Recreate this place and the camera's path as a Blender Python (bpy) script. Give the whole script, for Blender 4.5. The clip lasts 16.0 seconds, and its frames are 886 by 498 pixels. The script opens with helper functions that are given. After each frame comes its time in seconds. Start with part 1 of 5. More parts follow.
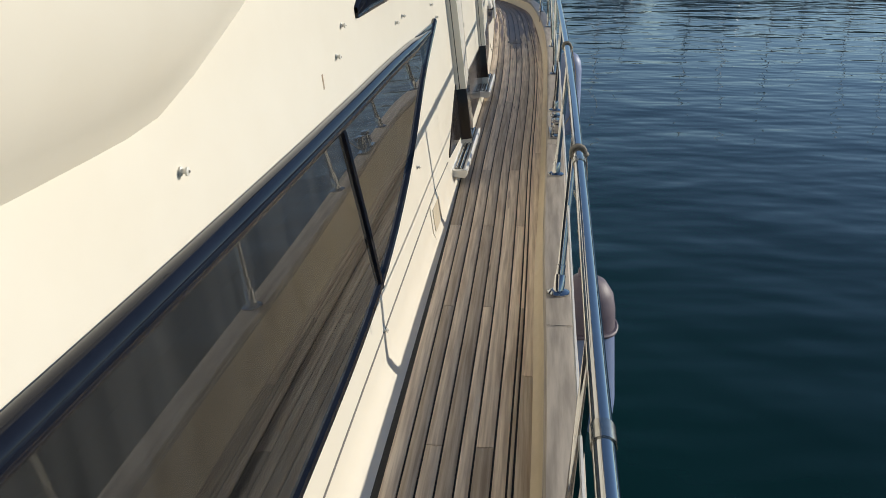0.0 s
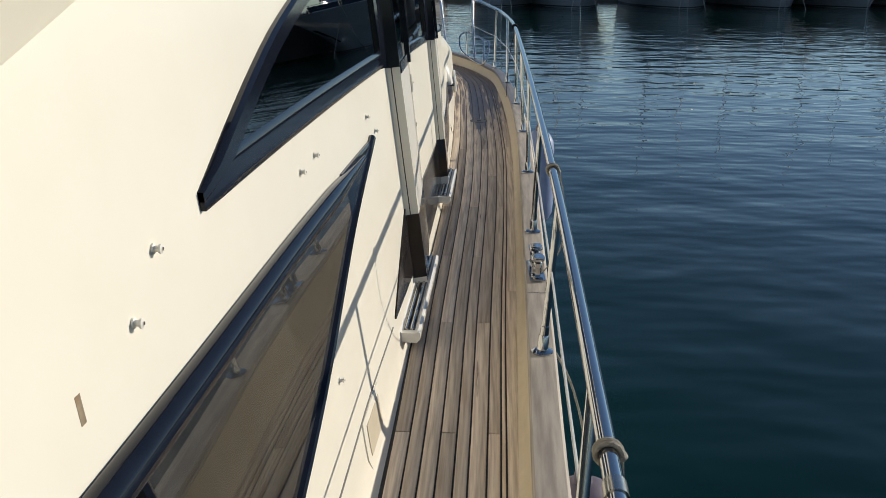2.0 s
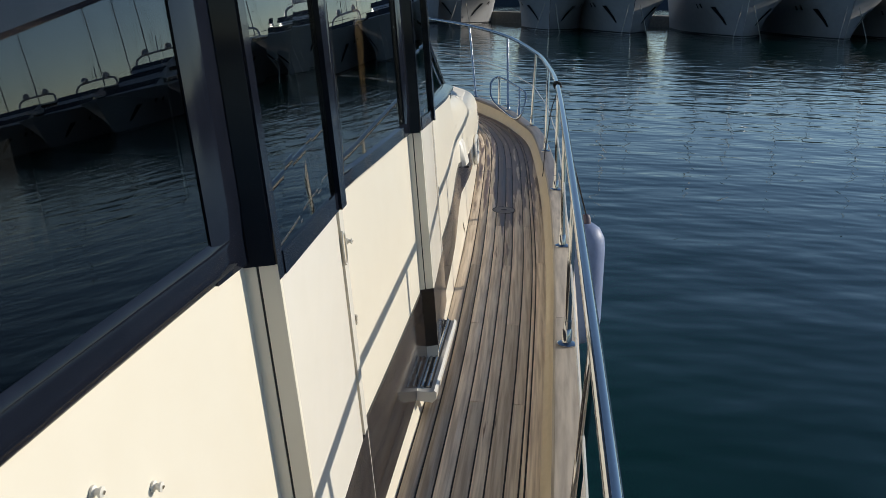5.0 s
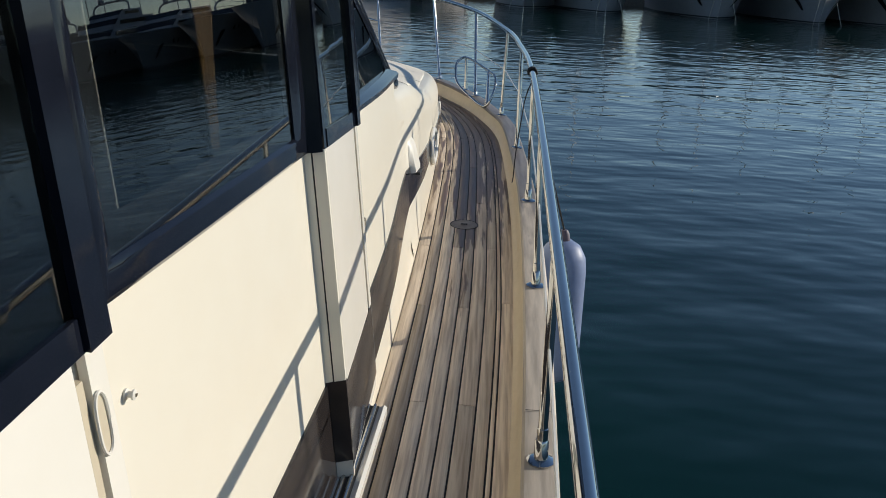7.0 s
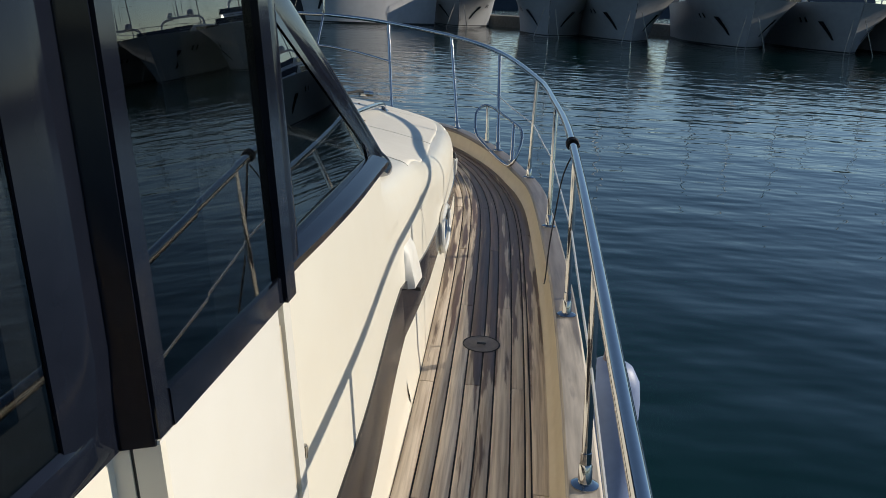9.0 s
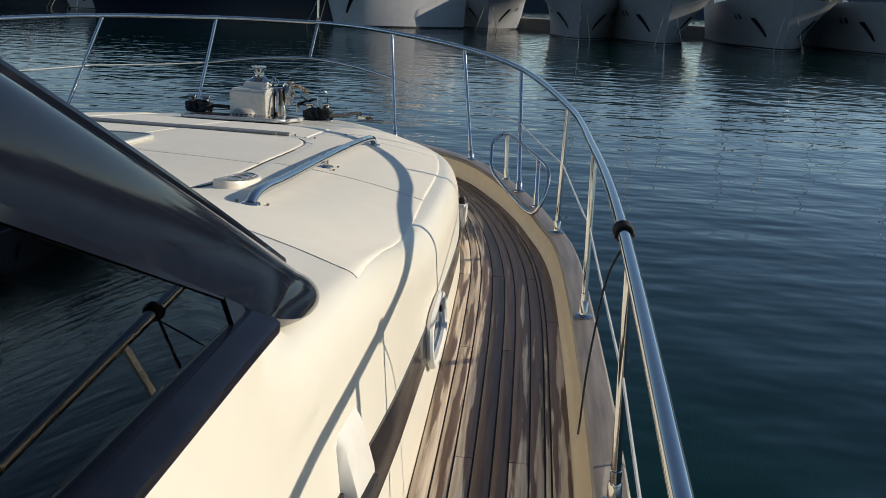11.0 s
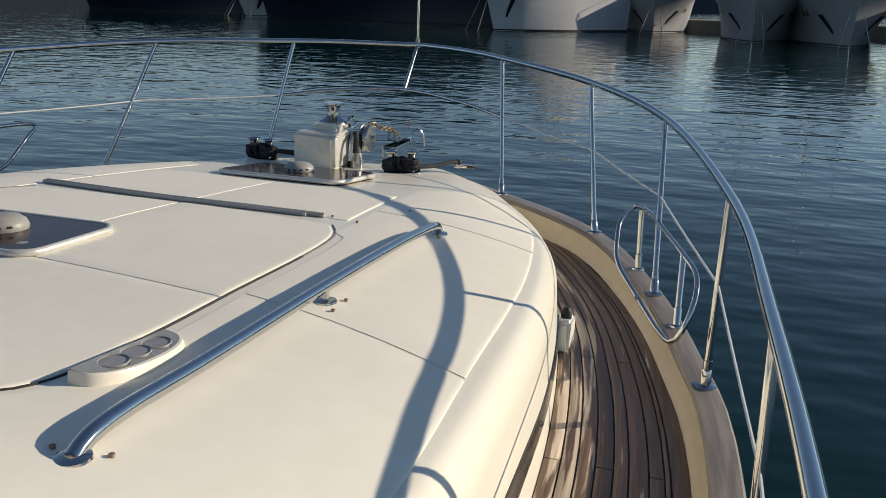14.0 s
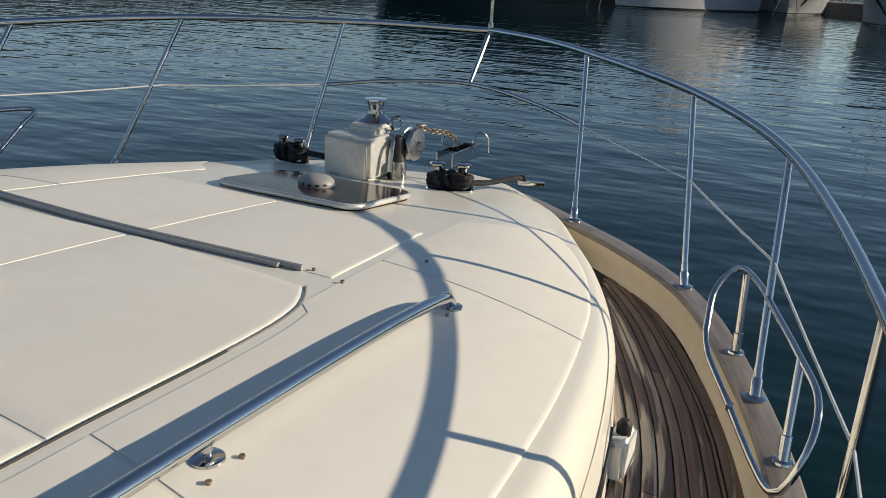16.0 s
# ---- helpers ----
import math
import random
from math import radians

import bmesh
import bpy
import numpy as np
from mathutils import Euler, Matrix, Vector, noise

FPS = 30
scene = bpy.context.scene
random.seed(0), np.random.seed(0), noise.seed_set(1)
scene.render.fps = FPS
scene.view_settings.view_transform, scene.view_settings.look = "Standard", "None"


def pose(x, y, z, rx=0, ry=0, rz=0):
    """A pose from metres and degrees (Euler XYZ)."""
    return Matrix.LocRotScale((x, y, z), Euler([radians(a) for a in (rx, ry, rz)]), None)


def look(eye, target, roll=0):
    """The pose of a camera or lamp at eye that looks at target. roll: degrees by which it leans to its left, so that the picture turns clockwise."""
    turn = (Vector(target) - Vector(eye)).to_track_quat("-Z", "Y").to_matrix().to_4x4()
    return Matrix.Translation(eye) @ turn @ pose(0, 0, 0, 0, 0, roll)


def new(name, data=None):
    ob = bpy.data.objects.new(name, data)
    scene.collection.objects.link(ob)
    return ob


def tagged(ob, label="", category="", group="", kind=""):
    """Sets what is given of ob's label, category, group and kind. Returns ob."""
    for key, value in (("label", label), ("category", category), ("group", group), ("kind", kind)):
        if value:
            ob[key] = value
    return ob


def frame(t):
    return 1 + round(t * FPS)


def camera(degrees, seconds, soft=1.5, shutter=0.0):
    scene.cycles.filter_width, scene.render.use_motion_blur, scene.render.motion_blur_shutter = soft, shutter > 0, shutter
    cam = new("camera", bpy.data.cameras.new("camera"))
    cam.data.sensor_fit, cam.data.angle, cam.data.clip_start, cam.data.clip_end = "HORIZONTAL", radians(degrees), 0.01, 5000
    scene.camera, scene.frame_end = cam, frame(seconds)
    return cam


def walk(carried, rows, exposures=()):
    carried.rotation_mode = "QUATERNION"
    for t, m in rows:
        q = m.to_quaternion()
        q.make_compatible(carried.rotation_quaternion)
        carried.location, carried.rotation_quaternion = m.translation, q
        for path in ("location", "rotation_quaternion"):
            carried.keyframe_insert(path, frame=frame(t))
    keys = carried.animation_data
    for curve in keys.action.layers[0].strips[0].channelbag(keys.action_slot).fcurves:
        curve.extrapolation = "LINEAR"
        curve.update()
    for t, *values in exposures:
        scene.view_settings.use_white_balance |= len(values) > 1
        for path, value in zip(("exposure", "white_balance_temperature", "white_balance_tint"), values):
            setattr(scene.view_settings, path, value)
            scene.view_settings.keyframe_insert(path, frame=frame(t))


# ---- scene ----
cam = camera(55.3, 16.0, soft=0.6)
# t, eye, a point looked at, roll; x to starboard, y to the bow, z up from the after deck
PATH = [
    (0, (1.91, 0.053, 1.486), (1.722, 2.136, 0.685), -0.1),
    (0.5, (1.905, 0.331, 1.536), (1.777, 2.435, 0.78), -0.7),
    (1, (1.919, 0.608, 1.543), (1.821, 2.72, 0.805), -1.3),
    (1.5, (1.915, 0.928, 1.577), (1.795, 3.053, 0.876), -0.7),
    (2, (1.875, 1.263, 1.591), (1.78, 3.393, 0.905), 0.2),
    (2.5, (1.892, 1.595, 1.59), (1.802, 3.718, 0.881), 0.5),
    (3, (1.937, 1.997, 1.645), (1.792, 4.113, 0.92), 1.2),
    (3.5, (1.928, 2.361, 1.642), (1.816, 4.479, 0.919), 2.2),
    (4, (1.922, 2.657, 1.671), (1.8, 4.776, 0.954), 1.8),
    (4.5, (1.961, 2.987, 1.695), (1.769, 5.115, 1.025), 1.6),
    (4.7, (1.964, 3.103, 1.703), (1.761, 5.241, 1.064), 1.4),
    (6.8, (1.994, 4.214, 1.659), (1.851, 6.341, 0.973), 3.1),
    (7, (1.99, 4.307, 1.65), (1.869, 6.431, 0.954), 2.9),
    (7.5, (1.964, 4.567, 1.676), (1.875, 6.692, 0.97), 1.6),
    (8, (1.971, 4.848, 1.685), (1.814, 6.982, 1.022), 1.2),
    (8.5, (1.969, 5.122, 1.707), (1.771, 7.26, 1.066), 2.2),
    (9, (1.949, 5.416, 1.703), (1.765, 7.557, 1.069), 3.0),
    (9.2, (1.94, 5.529, 1.712), (1.755, 7.669, 1.079), 3.5),
    (11.3, (1.958, 6.848, 1.721), (1.659, 8.976, 1.091), 2.1),
    (11.5, (1.96, 6.973, 1.718), (1.629, 9.088, 1.062), 1.8),
    (12, (1.962, 7.23, 1.741), (1.552, 9.32, 1.044), 1.7),
    (12.5, (1.94, 7.458, 1.753), (1.508, 9.546, 1.066), 2.6),
    (13, (1.914, 7.688, 1.785), (1.485, 9.783, 1.113), 2.4),
    (13.5, (1.934, 7.915, 1.798), (1.382, 9.992, 1.167), 1.5),
    (14, (1.968, 8.144, 1.813), (1.307, 10.187, 1.175), 1.6),
    (14.5, (1.929, 8.385, 1.811), (1.271, 10.433, 1.19), 2.4),
    (15, (1.915, 8.615, 1.824), (1.28, 10.661, 1.17), 2.5),
    (15.5, (1.925, 8.876, 1.832), (1.158, 10.861, 1.132), 2.6),
    (16, (1.896, 9.101, 1.842), (0.986, 11.02, 1.128), 3.1),
]
walk(cam, [(t, look(eye, target, roll)) for t, eye, target, roll in PATH], [(0.0, 0.0, 6500, 10), (9.2, 0.0, 6550, 10), (11.3, 0.07, 6850, 10), (12.0, 0.0, 6900, 10), (13.0, 0.13, 7000, 11), (14.0, 0.19, 7050, 11), (16.0, 0.19, 7050, 11)])

# ---- world and light ----
SUN_AZ, SUN_EL = 62.3, 18.3
world = bpy.data.worlds.new("sky")
world.use_nodes = True
scene.world = world
sky = world.node_tree.nodes.new("ShaderNodeTexSky")
sky.sky_type, sky.sun_disc = "NISHITA", False
sky.sun_elevation, sky.sun_rotation = radians(SUN_EL), radians(SUN_AZ)
sky.air_density, sky.dust_density, sky.ozone_density = 0.80, 0.0, 2.3
world.node_tree.links.new(sky.outputs[0], world.node_tree.nodes["Background"].inputs[0])
world.node_tree.nodes["Background"].inputs[1].default_value = 0.104
sun = new("sun", bpy.data.lights.new("sun", "SUN"))
sun.data.energy, sun.data.angle, sun.data.color = 4.2, radians(0.53), (1.0, 0.92, 0.79)
sun_way = Vector((math.sin(radians(SUN_AZ)) * math.cos(radians(SUN_EL)), math.cos(radians(SUN_AZ)) * math.cos(radians(SUN_EL)), math.sin(radians(SUN_EL))))
sun.matrix_world = look(sun_way * 50, (0, 0, 0))

# ---- materials ----
def material(name, base, rough=0.5, metal=0.0, spec=0.5, vary=None, scale=3.0, fine=40.0, bump=0.0, bump_scale=60.0, stretch=(1, 1, 1), transmission=0.0, ior=1.45, rough_vary=0.08, random_tone=0.0, coat=0.0):
    """A surface with variation at two scales, grain relief, and a tone that differs from piece to piece."""
    m = bpy.data.materials.new(name)
    m.use_nodes = True
    n, l = m.node_tree.nodes, m.node_tree.links
    b = n["Principled BSDF"]
    b.inputs["Roughness"].default_value, b.inputs["Metallic"].default_value = rough, metal
    b.inputs["Specular IOR Level"].default_value, b.inputs["IOR"].default_value = spec, ior
    b.inputs["Transmission Weight"].default_value = transmission
    b.inputs["Coat Weight"].default_value = coat
    co = n.new("ShaderNodeTexCoord")
    mp = n.new("ShaderNodeMapping")
    mp.inputs["Scale"].default_value = stretch
    l.new(co.outputs["Object"], mp.inputs[0])
    base4 = (*base, 1)
    if vary is None:
        b.inputs["Base Color"].default_value = base4
        col = None
    else:
        big, small = n.new("ShaderNodeTexNoise"), n.new("ShaderNodeTexNoise")
        big.inputs["Scale"].default_value, small.inputs["Scale"].default_value = scale, fine
        big.inputs["Detail"].default_value = small.inputs["Detail"].default_value = 5
        for t in (big, small):
            l.new(mp.outputs[0], t.inputs["Vector"])
        add = n.new("ShaderNodeMath")
        add.operation = "MULTIPLY_ADD"
        add.inputs[1].default_value = 0.5
        l.new(small.outputs[0], add.inputs[0])
        half = n.new("ShaderNodeMath")
        half.operation = "MULTIPLY"
        half.inputs[1].default_value = 0.5
        l.new(big.outputs[0], half.inputs[0])
        l.new(half.outputs[0], add.inputs[2])
        ramp = n.new("ShaderNodeValToRGB")
        ramp.color_ramp.elements[0].position, ramp.color_ramp.elements[1].position = 0.34, 0.66
        ramp.color_ramp.elements[0].color, ramp.color_ramp.elements[1].color = (*vary, 1), base4
        l.new(add.outputs[0], ramp.inputs[0])
        col = ramp.outputs[0]
        rr = n.new("ShaderNodeMapRange")
        rr.inputs[3].default_value, rr.inputs[4].default_value = max(0.0, rough - rough_vary), min(1.0, rough + rough_vary)
        l.new(big.outputs[0], rr.inputs[0])
        l.new(rr.outputs[0], b.inputs["Roughness"])
        if random_tone:
            info, hsv, mr = n.new("ShaderNodeObjectInfo"), n.new("ShaderNodeHueSaturation"), n.new("ShaderNodeMapRange")
            mr.inputs[3].default_value, mr.inputs[4].default_value = 1 - random_tone, 1 + random_tone
            l.new(info.outputs["Random"], mr.inputs[0])
            l.new(mr.outputs[0], hsv.inputs["Value"])
            l.new(col, hsv.inputs["Color"])
            col = hsv.outputs[0]
        l.new(col, b.inputs["Base Color"])
    if bump:
        bt, bn = n.new("ShaderNodeTexNoise"), n.new("ShaderNodeBump")
        bt.inputs["Scale"].default_value, bt.inputs["Detail"].default_value = bump_scale, 4
        l.new(mp.outputs[0], bt.inputs["Vector"])
        l.new(bt.outputs[0], bn.inputs["Height"])
        bn.inputs["Strength"].default_value, bn.inputs["Distance"].default_value = bump, 0.004
        l.new(bn.outputs[0], b.inputs["Normal"])
    return m


GEL = material("gelcoat_cream", (0.80, 0.755, 0.645), 0.32, vary=(0.775, 0.725, 0.61), scale=1.3, fine=9, coat=0.1, spec=0.4)
GEL_WHITE = material("gelcoat_white_door", (0.80, 0.77, 0.70), 0.2, vary=(0.77, 0.74, 0.66), scale=1.3, fine=9)
# cream gelcoat with shade in its colour, for grooves, slots and insets
GEL_SHADED = material("beige_shaded_gelcoat", (0.60, 0.53, 0.40), 0.35, vary=(0.54, 0.47, 0.35), scale=2, fine=14)
NONSKID = material("nonskid_cream", (0.86, 0.81, 0.70), 0.6, spec=0.3, vary=(0.81, 0.755, 0.645), scale=1.1, fine=12, bump=0.12, bump_scale=700)
BEIGE = material("bulwark_beige", (0.69, 0.585, 0.42), 0.45, vary=(0.61, 0.51, 0.36), scale=2.5, fine=18)
TRIM_GREY = material("grey_rubber_trim", (0.22, 0.21, 0.19), 0.5, vary=(0.16, 0.15, 0.14), scale=6, fine=30)
STEEL = material("polished_stainless", (0.55, 0.545, 0.535), 0.085, metal=1.0, vary=(0.50, 0.495, 0.485), scale=4, fine=50, rough_vary=0.03)
STEEL_DULL = material("dull_stainless", (0.55, 0.54, 0.50), 0.25, metal=1.0, vary=(0.42, 0.40, 0.36), scale=6, fine=60)
STRIP = material("weathered_grey_strip", (0.40, 0.39, 0.36), 0.45, vary=(0.30, 0.29, 0.27), scale=6, fine=40)
ALU = material("painted_aluminium", (0.68, 0.66, 0.60), 0.35, metal=0.35, vary=(0.55, 0.53, 0.48), scale=5, fine=40)
BLACK_GLOSS = material("black_gloss_frame", (0.006, 0.008, 0.014), 0.09, spec=0.29, vary=(0.010, 0.012, 0.020), scale=3, fine=25, rough_vary=0.04)
BLACK_BAND = material("dark_side_band", (0.030, 0.026, 0.026), 0.10, vary=(0.022, 0.019, 0.019), scale=3, fine=30, rough_vary=0.04)
RUBBER = material("black_rubber", (0.015, 0.015, 0.015), 0.6, vary=(0.03, 0.03, 0.03), scale=10, fine=60)
CAULK = material("black_caulking", (0.012, 0.011, 0.010), 0.6, vary=(0.03, 0.027, 0.024), scale=8, fine=70)
# near-black colour stands in for the unlit cabin interior
INSIDE = material("painted_cabin_dark", (0.03, 0.028, 0.026), 0.7, vary=(0.02, 0.018, 0.016), scale=3, fine=20)
CURTAIN = material("amber_curtain", (0.40, 0.24, 0.09), 0.8, vary=(0.32, 0.18, 0.06), scale=3, fine=30)
GLASS = material("tinted_glass", (0.10, 0.115, 0.125), 0.0, transmission=1.0, ior=1.64)


def film(m, amount, tone):
    """A thin uneven film of salt and dust on a pane, streaked downwards."""
    n, l = m.node_tree.nodes, m.node_tree.links
    co, mp, tx, mr = n.new("ShaderNodeTexCoord"), n.new("ShaderNodeMapping"), n.new("ShaderNodeTexNoise"), n.new("ShaderNodeMapRange")
    mp.inputs["Scale"].default_value = (1, 9, 0.8)
    l.new(co.outputs["Object"], mp.inputs[0])
    l.new(mp.outputs[0], tx.inputs["Vector"])
    tx.inputs["Scale"].default_value, tx.inputs["Detail"].default_value = 2.0, 4
    mr.inputs[1].default_value, mr.inputs[2].default_value = 0.3, 0.7
    mr.inputs[3].default_value, mr.inputs[4].default_value = amount * 0.6, amount * 1.4
    l.new(tx.outputs[0], mr.inputs[0])
    d, mx = n.new("ShaderNodeBsdfDiffuse"), n.new("ShaderNodeMixShader")
    d.inputs[0].default_value = (*tone, 1)
    l.new(mr.outputs[0], mx.inputs[0])
    l.new(n["Principled BSDF"].outputs[0], mx.inputs[1])
    l.new(d.outputs[0], mx.inputs[2])
    l.new(mx.outputs[0], n["Material Output"].inputs[0])
    return m


GLASS_DUSTY = film(material("salt_filmed_glass", (0.10, 0.115, 0.125), 0.0, transmission=1.0, ior=1.55), 0.05, (0.5, 0.5, 0.48))
SMOKED = material("smoked_acrylic", (0.030, 0.016, 0.020), 0.12, spec=0.12, vary=(0.035, 0.024, 0.024), scale=4, fine=30)
SCREEN = material("windscreen_black", (0.008, 0.009, 0.011), 0.03, spec=0.45, vary=(0.012, 0.013, 0.015), scale=3, fine=25, rough_vary=0.03)
TRAY = material("cloudy_tray_plastic", (0.33, 0.325, 0.31), 0.18, vary=(0.24, 0.235, 0.225), scale=9, fine=40)
DOME_GREY = material("grey_plastic", (0.34, 0.33, 0.30), 0.45, vary=(0.27, 0.26, 0.24), scale=9, fine=60)
ROPE = material("pale_rope", (0.42, 0.38, 0.31), 0.85, vary=(0.28, 0.25, 0.2), scale=30, fine=160, bump=0.6, bump_scale=300)
ROPE_BLACK = material("black_rope", (0.012, 0.012, 0.014), 0.8, vary=(0.03, 0.03, 0.032), scale=30, fine=160, bump=0.8, bump_scale=260)
CHAIN = material("rusty_galvanised_chain", (0.34, 0.28, 0.20), 0.5, metal=0.7, vary=(0.22, 0.13, 0.07), scale=20, fine=90)
FENDER = material("blue_grey_vinyl", (0.20, 0.27, 0.45), 0.5, vary=(0.17, 0.225, 0.38), scale=4, fine=30)
FENDER_DARK = material("faded_navy_vinyl", (0.09, 0.075, 0.11), 0.55, vary=(0.13, 0.10, 0.12), scale=5, fine=30)
BRONZE = material("dull_bronze", (0.27, 0.225, 0.185), 0.5, metal=0.3, vary=(0.17, 0.14, 0.115), scale=12, fine=70)
WIRE = material("coated_wire", (0.66, 0.65, 0.62), 0.3, vary=(0.56, 0.55, 0.52), scale=8, fine=60)
WHITE = material("white_plastic", (0.78, 0.76, 0.70), 0.35, vary=(0.72, 0.69, 0.62), scale=6, fine=40)
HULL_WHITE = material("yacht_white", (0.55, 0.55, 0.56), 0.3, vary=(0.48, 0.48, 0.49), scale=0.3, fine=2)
# darker copy of the yacht white: shade on the backlit bows put into the colour
HULL_SHADED = material("yacht_white_painted_shade", (0.36, 0.365, 0.375), 0.4, spec=0.3, vary=(0.30, 0.305, 0.315), scale=0.3, fine=2)
HULL_NAVY = material("yacht_navy", (0.010, 0.013, 0.022), 0.15, vary=(0.014, 0.017, 0.028), scale=0.3, fine=2)
BOOT = material("dark_boot_stripe", (0.03, 0.03, 0.035), 0.5, vary=(0.05, 0.05, 0.05), scale=1, fine=6)
YACHT_GLASS = material("yacht_dark_windows", (0.012, 0.014, 0.018), 0.08, vary=(0.02, 0.022, 0.026), scale=1, fine=8)
# dark blue with haze in the colour, for the added reflection ring
DARK_RING = material("unseen_dark_ring", (0.026, 0.036, 0.048), 0.9, vary=(0.018, 0.027, 0.036), scale=0.02, fine=0.2)
STONE = material("quay_stone", (0.20, 0.18, 0.15), 0.8, vary=(0.12, 0.11, 0.09), scale=0.5, fine=4, bump=0.5, bump_scale=6)
MAST = material("mast_aluminium", (0.40, 0.40, 0.40), 0.4, metal=0.6, vary=(0.33, 0.33, 0.33), scale=2, fine=12)
COVER = material("blue_canvas", (0.04, 0.06, 0.14), 0.8, vary=(0.03, 0.05, 0.11), scale=2, fine=14)


def teak(name, light, dark, wet_shade, tone, soak_shade=(0.27, 0.205, 0.175)):
    """Weathered teak: long grain, piece-to-piece tone, rain-wet patches forward with shade painted in."""
    m = bpy.data.materials.new(name)
    m.use_nodes = True
    n, l = m.node_tree.nodes, m.node_tree.links
    b = n["Principled BSDF"]
    co, mp = n.new("ShaderNodeTexCoord"), n.new("ShaderNodeMapping")
    mp.inputs["Scale"].default_value = (60, 2.2, 20)
    l.new(co.outputs["UV"], mp.inputs[0])
    info = n.new("ShaderNodeObjectInfo")
    grain, blotch = n.new("ShaderNodeTexNoise"), n.new("ShaderNodeTexNoise")
    grain.noise_dimensions = "4D"
    l.new(mp.outputs[0], grain.inputs["Vector"])
    wm = n.new("ShaderNodeMath")
    wm.operation, wm.inputs[1].default_value = "MULTIPLY", 40.0
    l.new(info.outputs["Random"], wm.inputs[0])
    l.new(wm.outputs[0], grain.inputs["W"])
    grain.inputs["Scale"].default_value, grain.inputs["Detail"].default_value = 1.6, 6
    mp2 = n.new("ShaderNodeMapping")
    mp2.inputs["Scale"].default_value = (13, 0.75, 1)
    l.new(co.outputs["UV"], mp2.inputs[0])
    l.new(mp2.outputs[0], blotch.inputs["Vector"])
    blotch.inputs["Scale"].default_value, blotch.inputs["Detail"].default_value = 2.2, 6
    ramp = n.new("ShaderNodeValToRGB")
    ramp.color_ramp.elements[0].position, ramp.color_ramp.elements[1].position = 0.36, 0.62
    ramp.color_ramp.elements[0].color, ramp.color_ramp.elements[1].color = (*dark, 1), (*light, 1)
    l.new(grain.outputs[0], ramp.inputs[0])
    mr, hsv = n.new("ShaderNodeMapRange"), n.new("ShaderNodeHueSaturation")
    mr.inputs[3].default_value, mr.inputs[4].default_value = 1 - tone, 1 + tone
    l.new(info.outputs["Random"], mr.inputs[0])
    l.new(mr.outputs[0], hsv.inputs["Value"])
    l.new(ramp.outputs[0], hsv.inputs["Color"])
    stain = n.new("ShaderNodeMapRange")
    stain.inputs[1].default_value, stain.inputs[2].default_value = 0.52, 0.575
    sep = n.new("ShaderNodeSeparateXYZ")
    l.new(co.outputs["Object"], sep.inputs[0])
    fwd = n.new("ShaderNodeMapRange")
    fwd.inputs[1].default_value, fwd.inputs[2].default_value, fwd.inputs[3].default_value, fwd.inputs[4].default_value = 7.4, 9.0, -0.14, wet_shade
    l.new(sep.outputs[1], fwd.inputs[0])
    add = n.new("ShaderNodeMath")
    l.new(blotch.outputs[0], add.inputs[0])
    l.new(fwd.outputs[0], add.inputs[1])
    # inner lanes stay pale like the sunlit strip; wet and shade darken those beyond
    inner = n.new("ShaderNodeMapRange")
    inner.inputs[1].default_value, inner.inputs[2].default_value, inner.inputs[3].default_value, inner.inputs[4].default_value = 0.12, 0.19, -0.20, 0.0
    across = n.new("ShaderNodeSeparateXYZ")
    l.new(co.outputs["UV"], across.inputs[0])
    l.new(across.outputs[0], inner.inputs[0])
    both = n.new("ShaderNodeMath")
    l.new(add.outputs[0], both.inputs[0])
    l.new(inner.outputs[0], both.inputs[1])
    dry, aft, outer, damp_shade = n.new("ShaderNodeMapRange"), n.new("ShaderNodeMapRange"), n.new("ShaderNodeMath"), n.new("ShaderNodeMath")
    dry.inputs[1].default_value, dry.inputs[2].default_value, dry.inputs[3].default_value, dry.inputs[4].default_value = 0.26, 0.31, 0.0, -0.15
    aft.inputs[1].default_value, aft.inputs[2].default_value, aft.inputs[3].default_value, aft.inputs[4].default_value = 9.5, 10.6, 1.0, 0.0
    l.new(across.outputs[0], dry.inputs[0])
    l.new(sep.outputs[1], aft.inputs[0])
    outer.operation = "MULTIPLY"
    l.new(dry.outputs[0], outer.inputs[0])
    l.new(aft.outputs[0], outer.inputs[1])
    l.new(both.outputs[0], damp_shade.inputs[0])
    l.new(outer.outputs[0], damp_shade.inputs[1])
    l.new(damp_shade.outputs[0], stain.inputs[0])
    mix = n.new("ShaderNodeMix")
    mix.data_type = "RGBA"
    l.new(stain.outputs[0], mix.inputs["Factor"])
    l.new(hsv.outputs[0], mix.inputs["A"])
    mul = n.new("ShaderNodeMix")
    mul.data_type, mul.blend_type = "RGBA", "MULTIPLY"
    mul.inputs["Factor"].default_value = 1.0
    mul.inputs["B"].default_value = (*soak_shade, 1)
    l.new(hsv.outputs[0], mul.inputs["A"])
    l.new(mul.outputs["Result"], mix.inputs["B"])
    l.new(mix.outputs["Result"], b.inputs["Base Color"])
    rough = n.new("ShaderNodeMapRange")
    rough.inputs[3].default_value, rough.inputs[4].default_value = 0.72, 0.36
    l.new(stain.outputs[0], rough.inputs[0])
    l.new(rough.outputs[0], b.inputs["Roughness"])
    bn = n.new("ShaderNodeBump")
    bn.inputs["Strength"].default_value, bn.inputs["Distance"].default_value = 0.5, 0.003
    l.new(grain.outputs[0], bn.inputs["Height"])
    l.new(bn.outputs[0], b.inputs["Normal"])
    return m


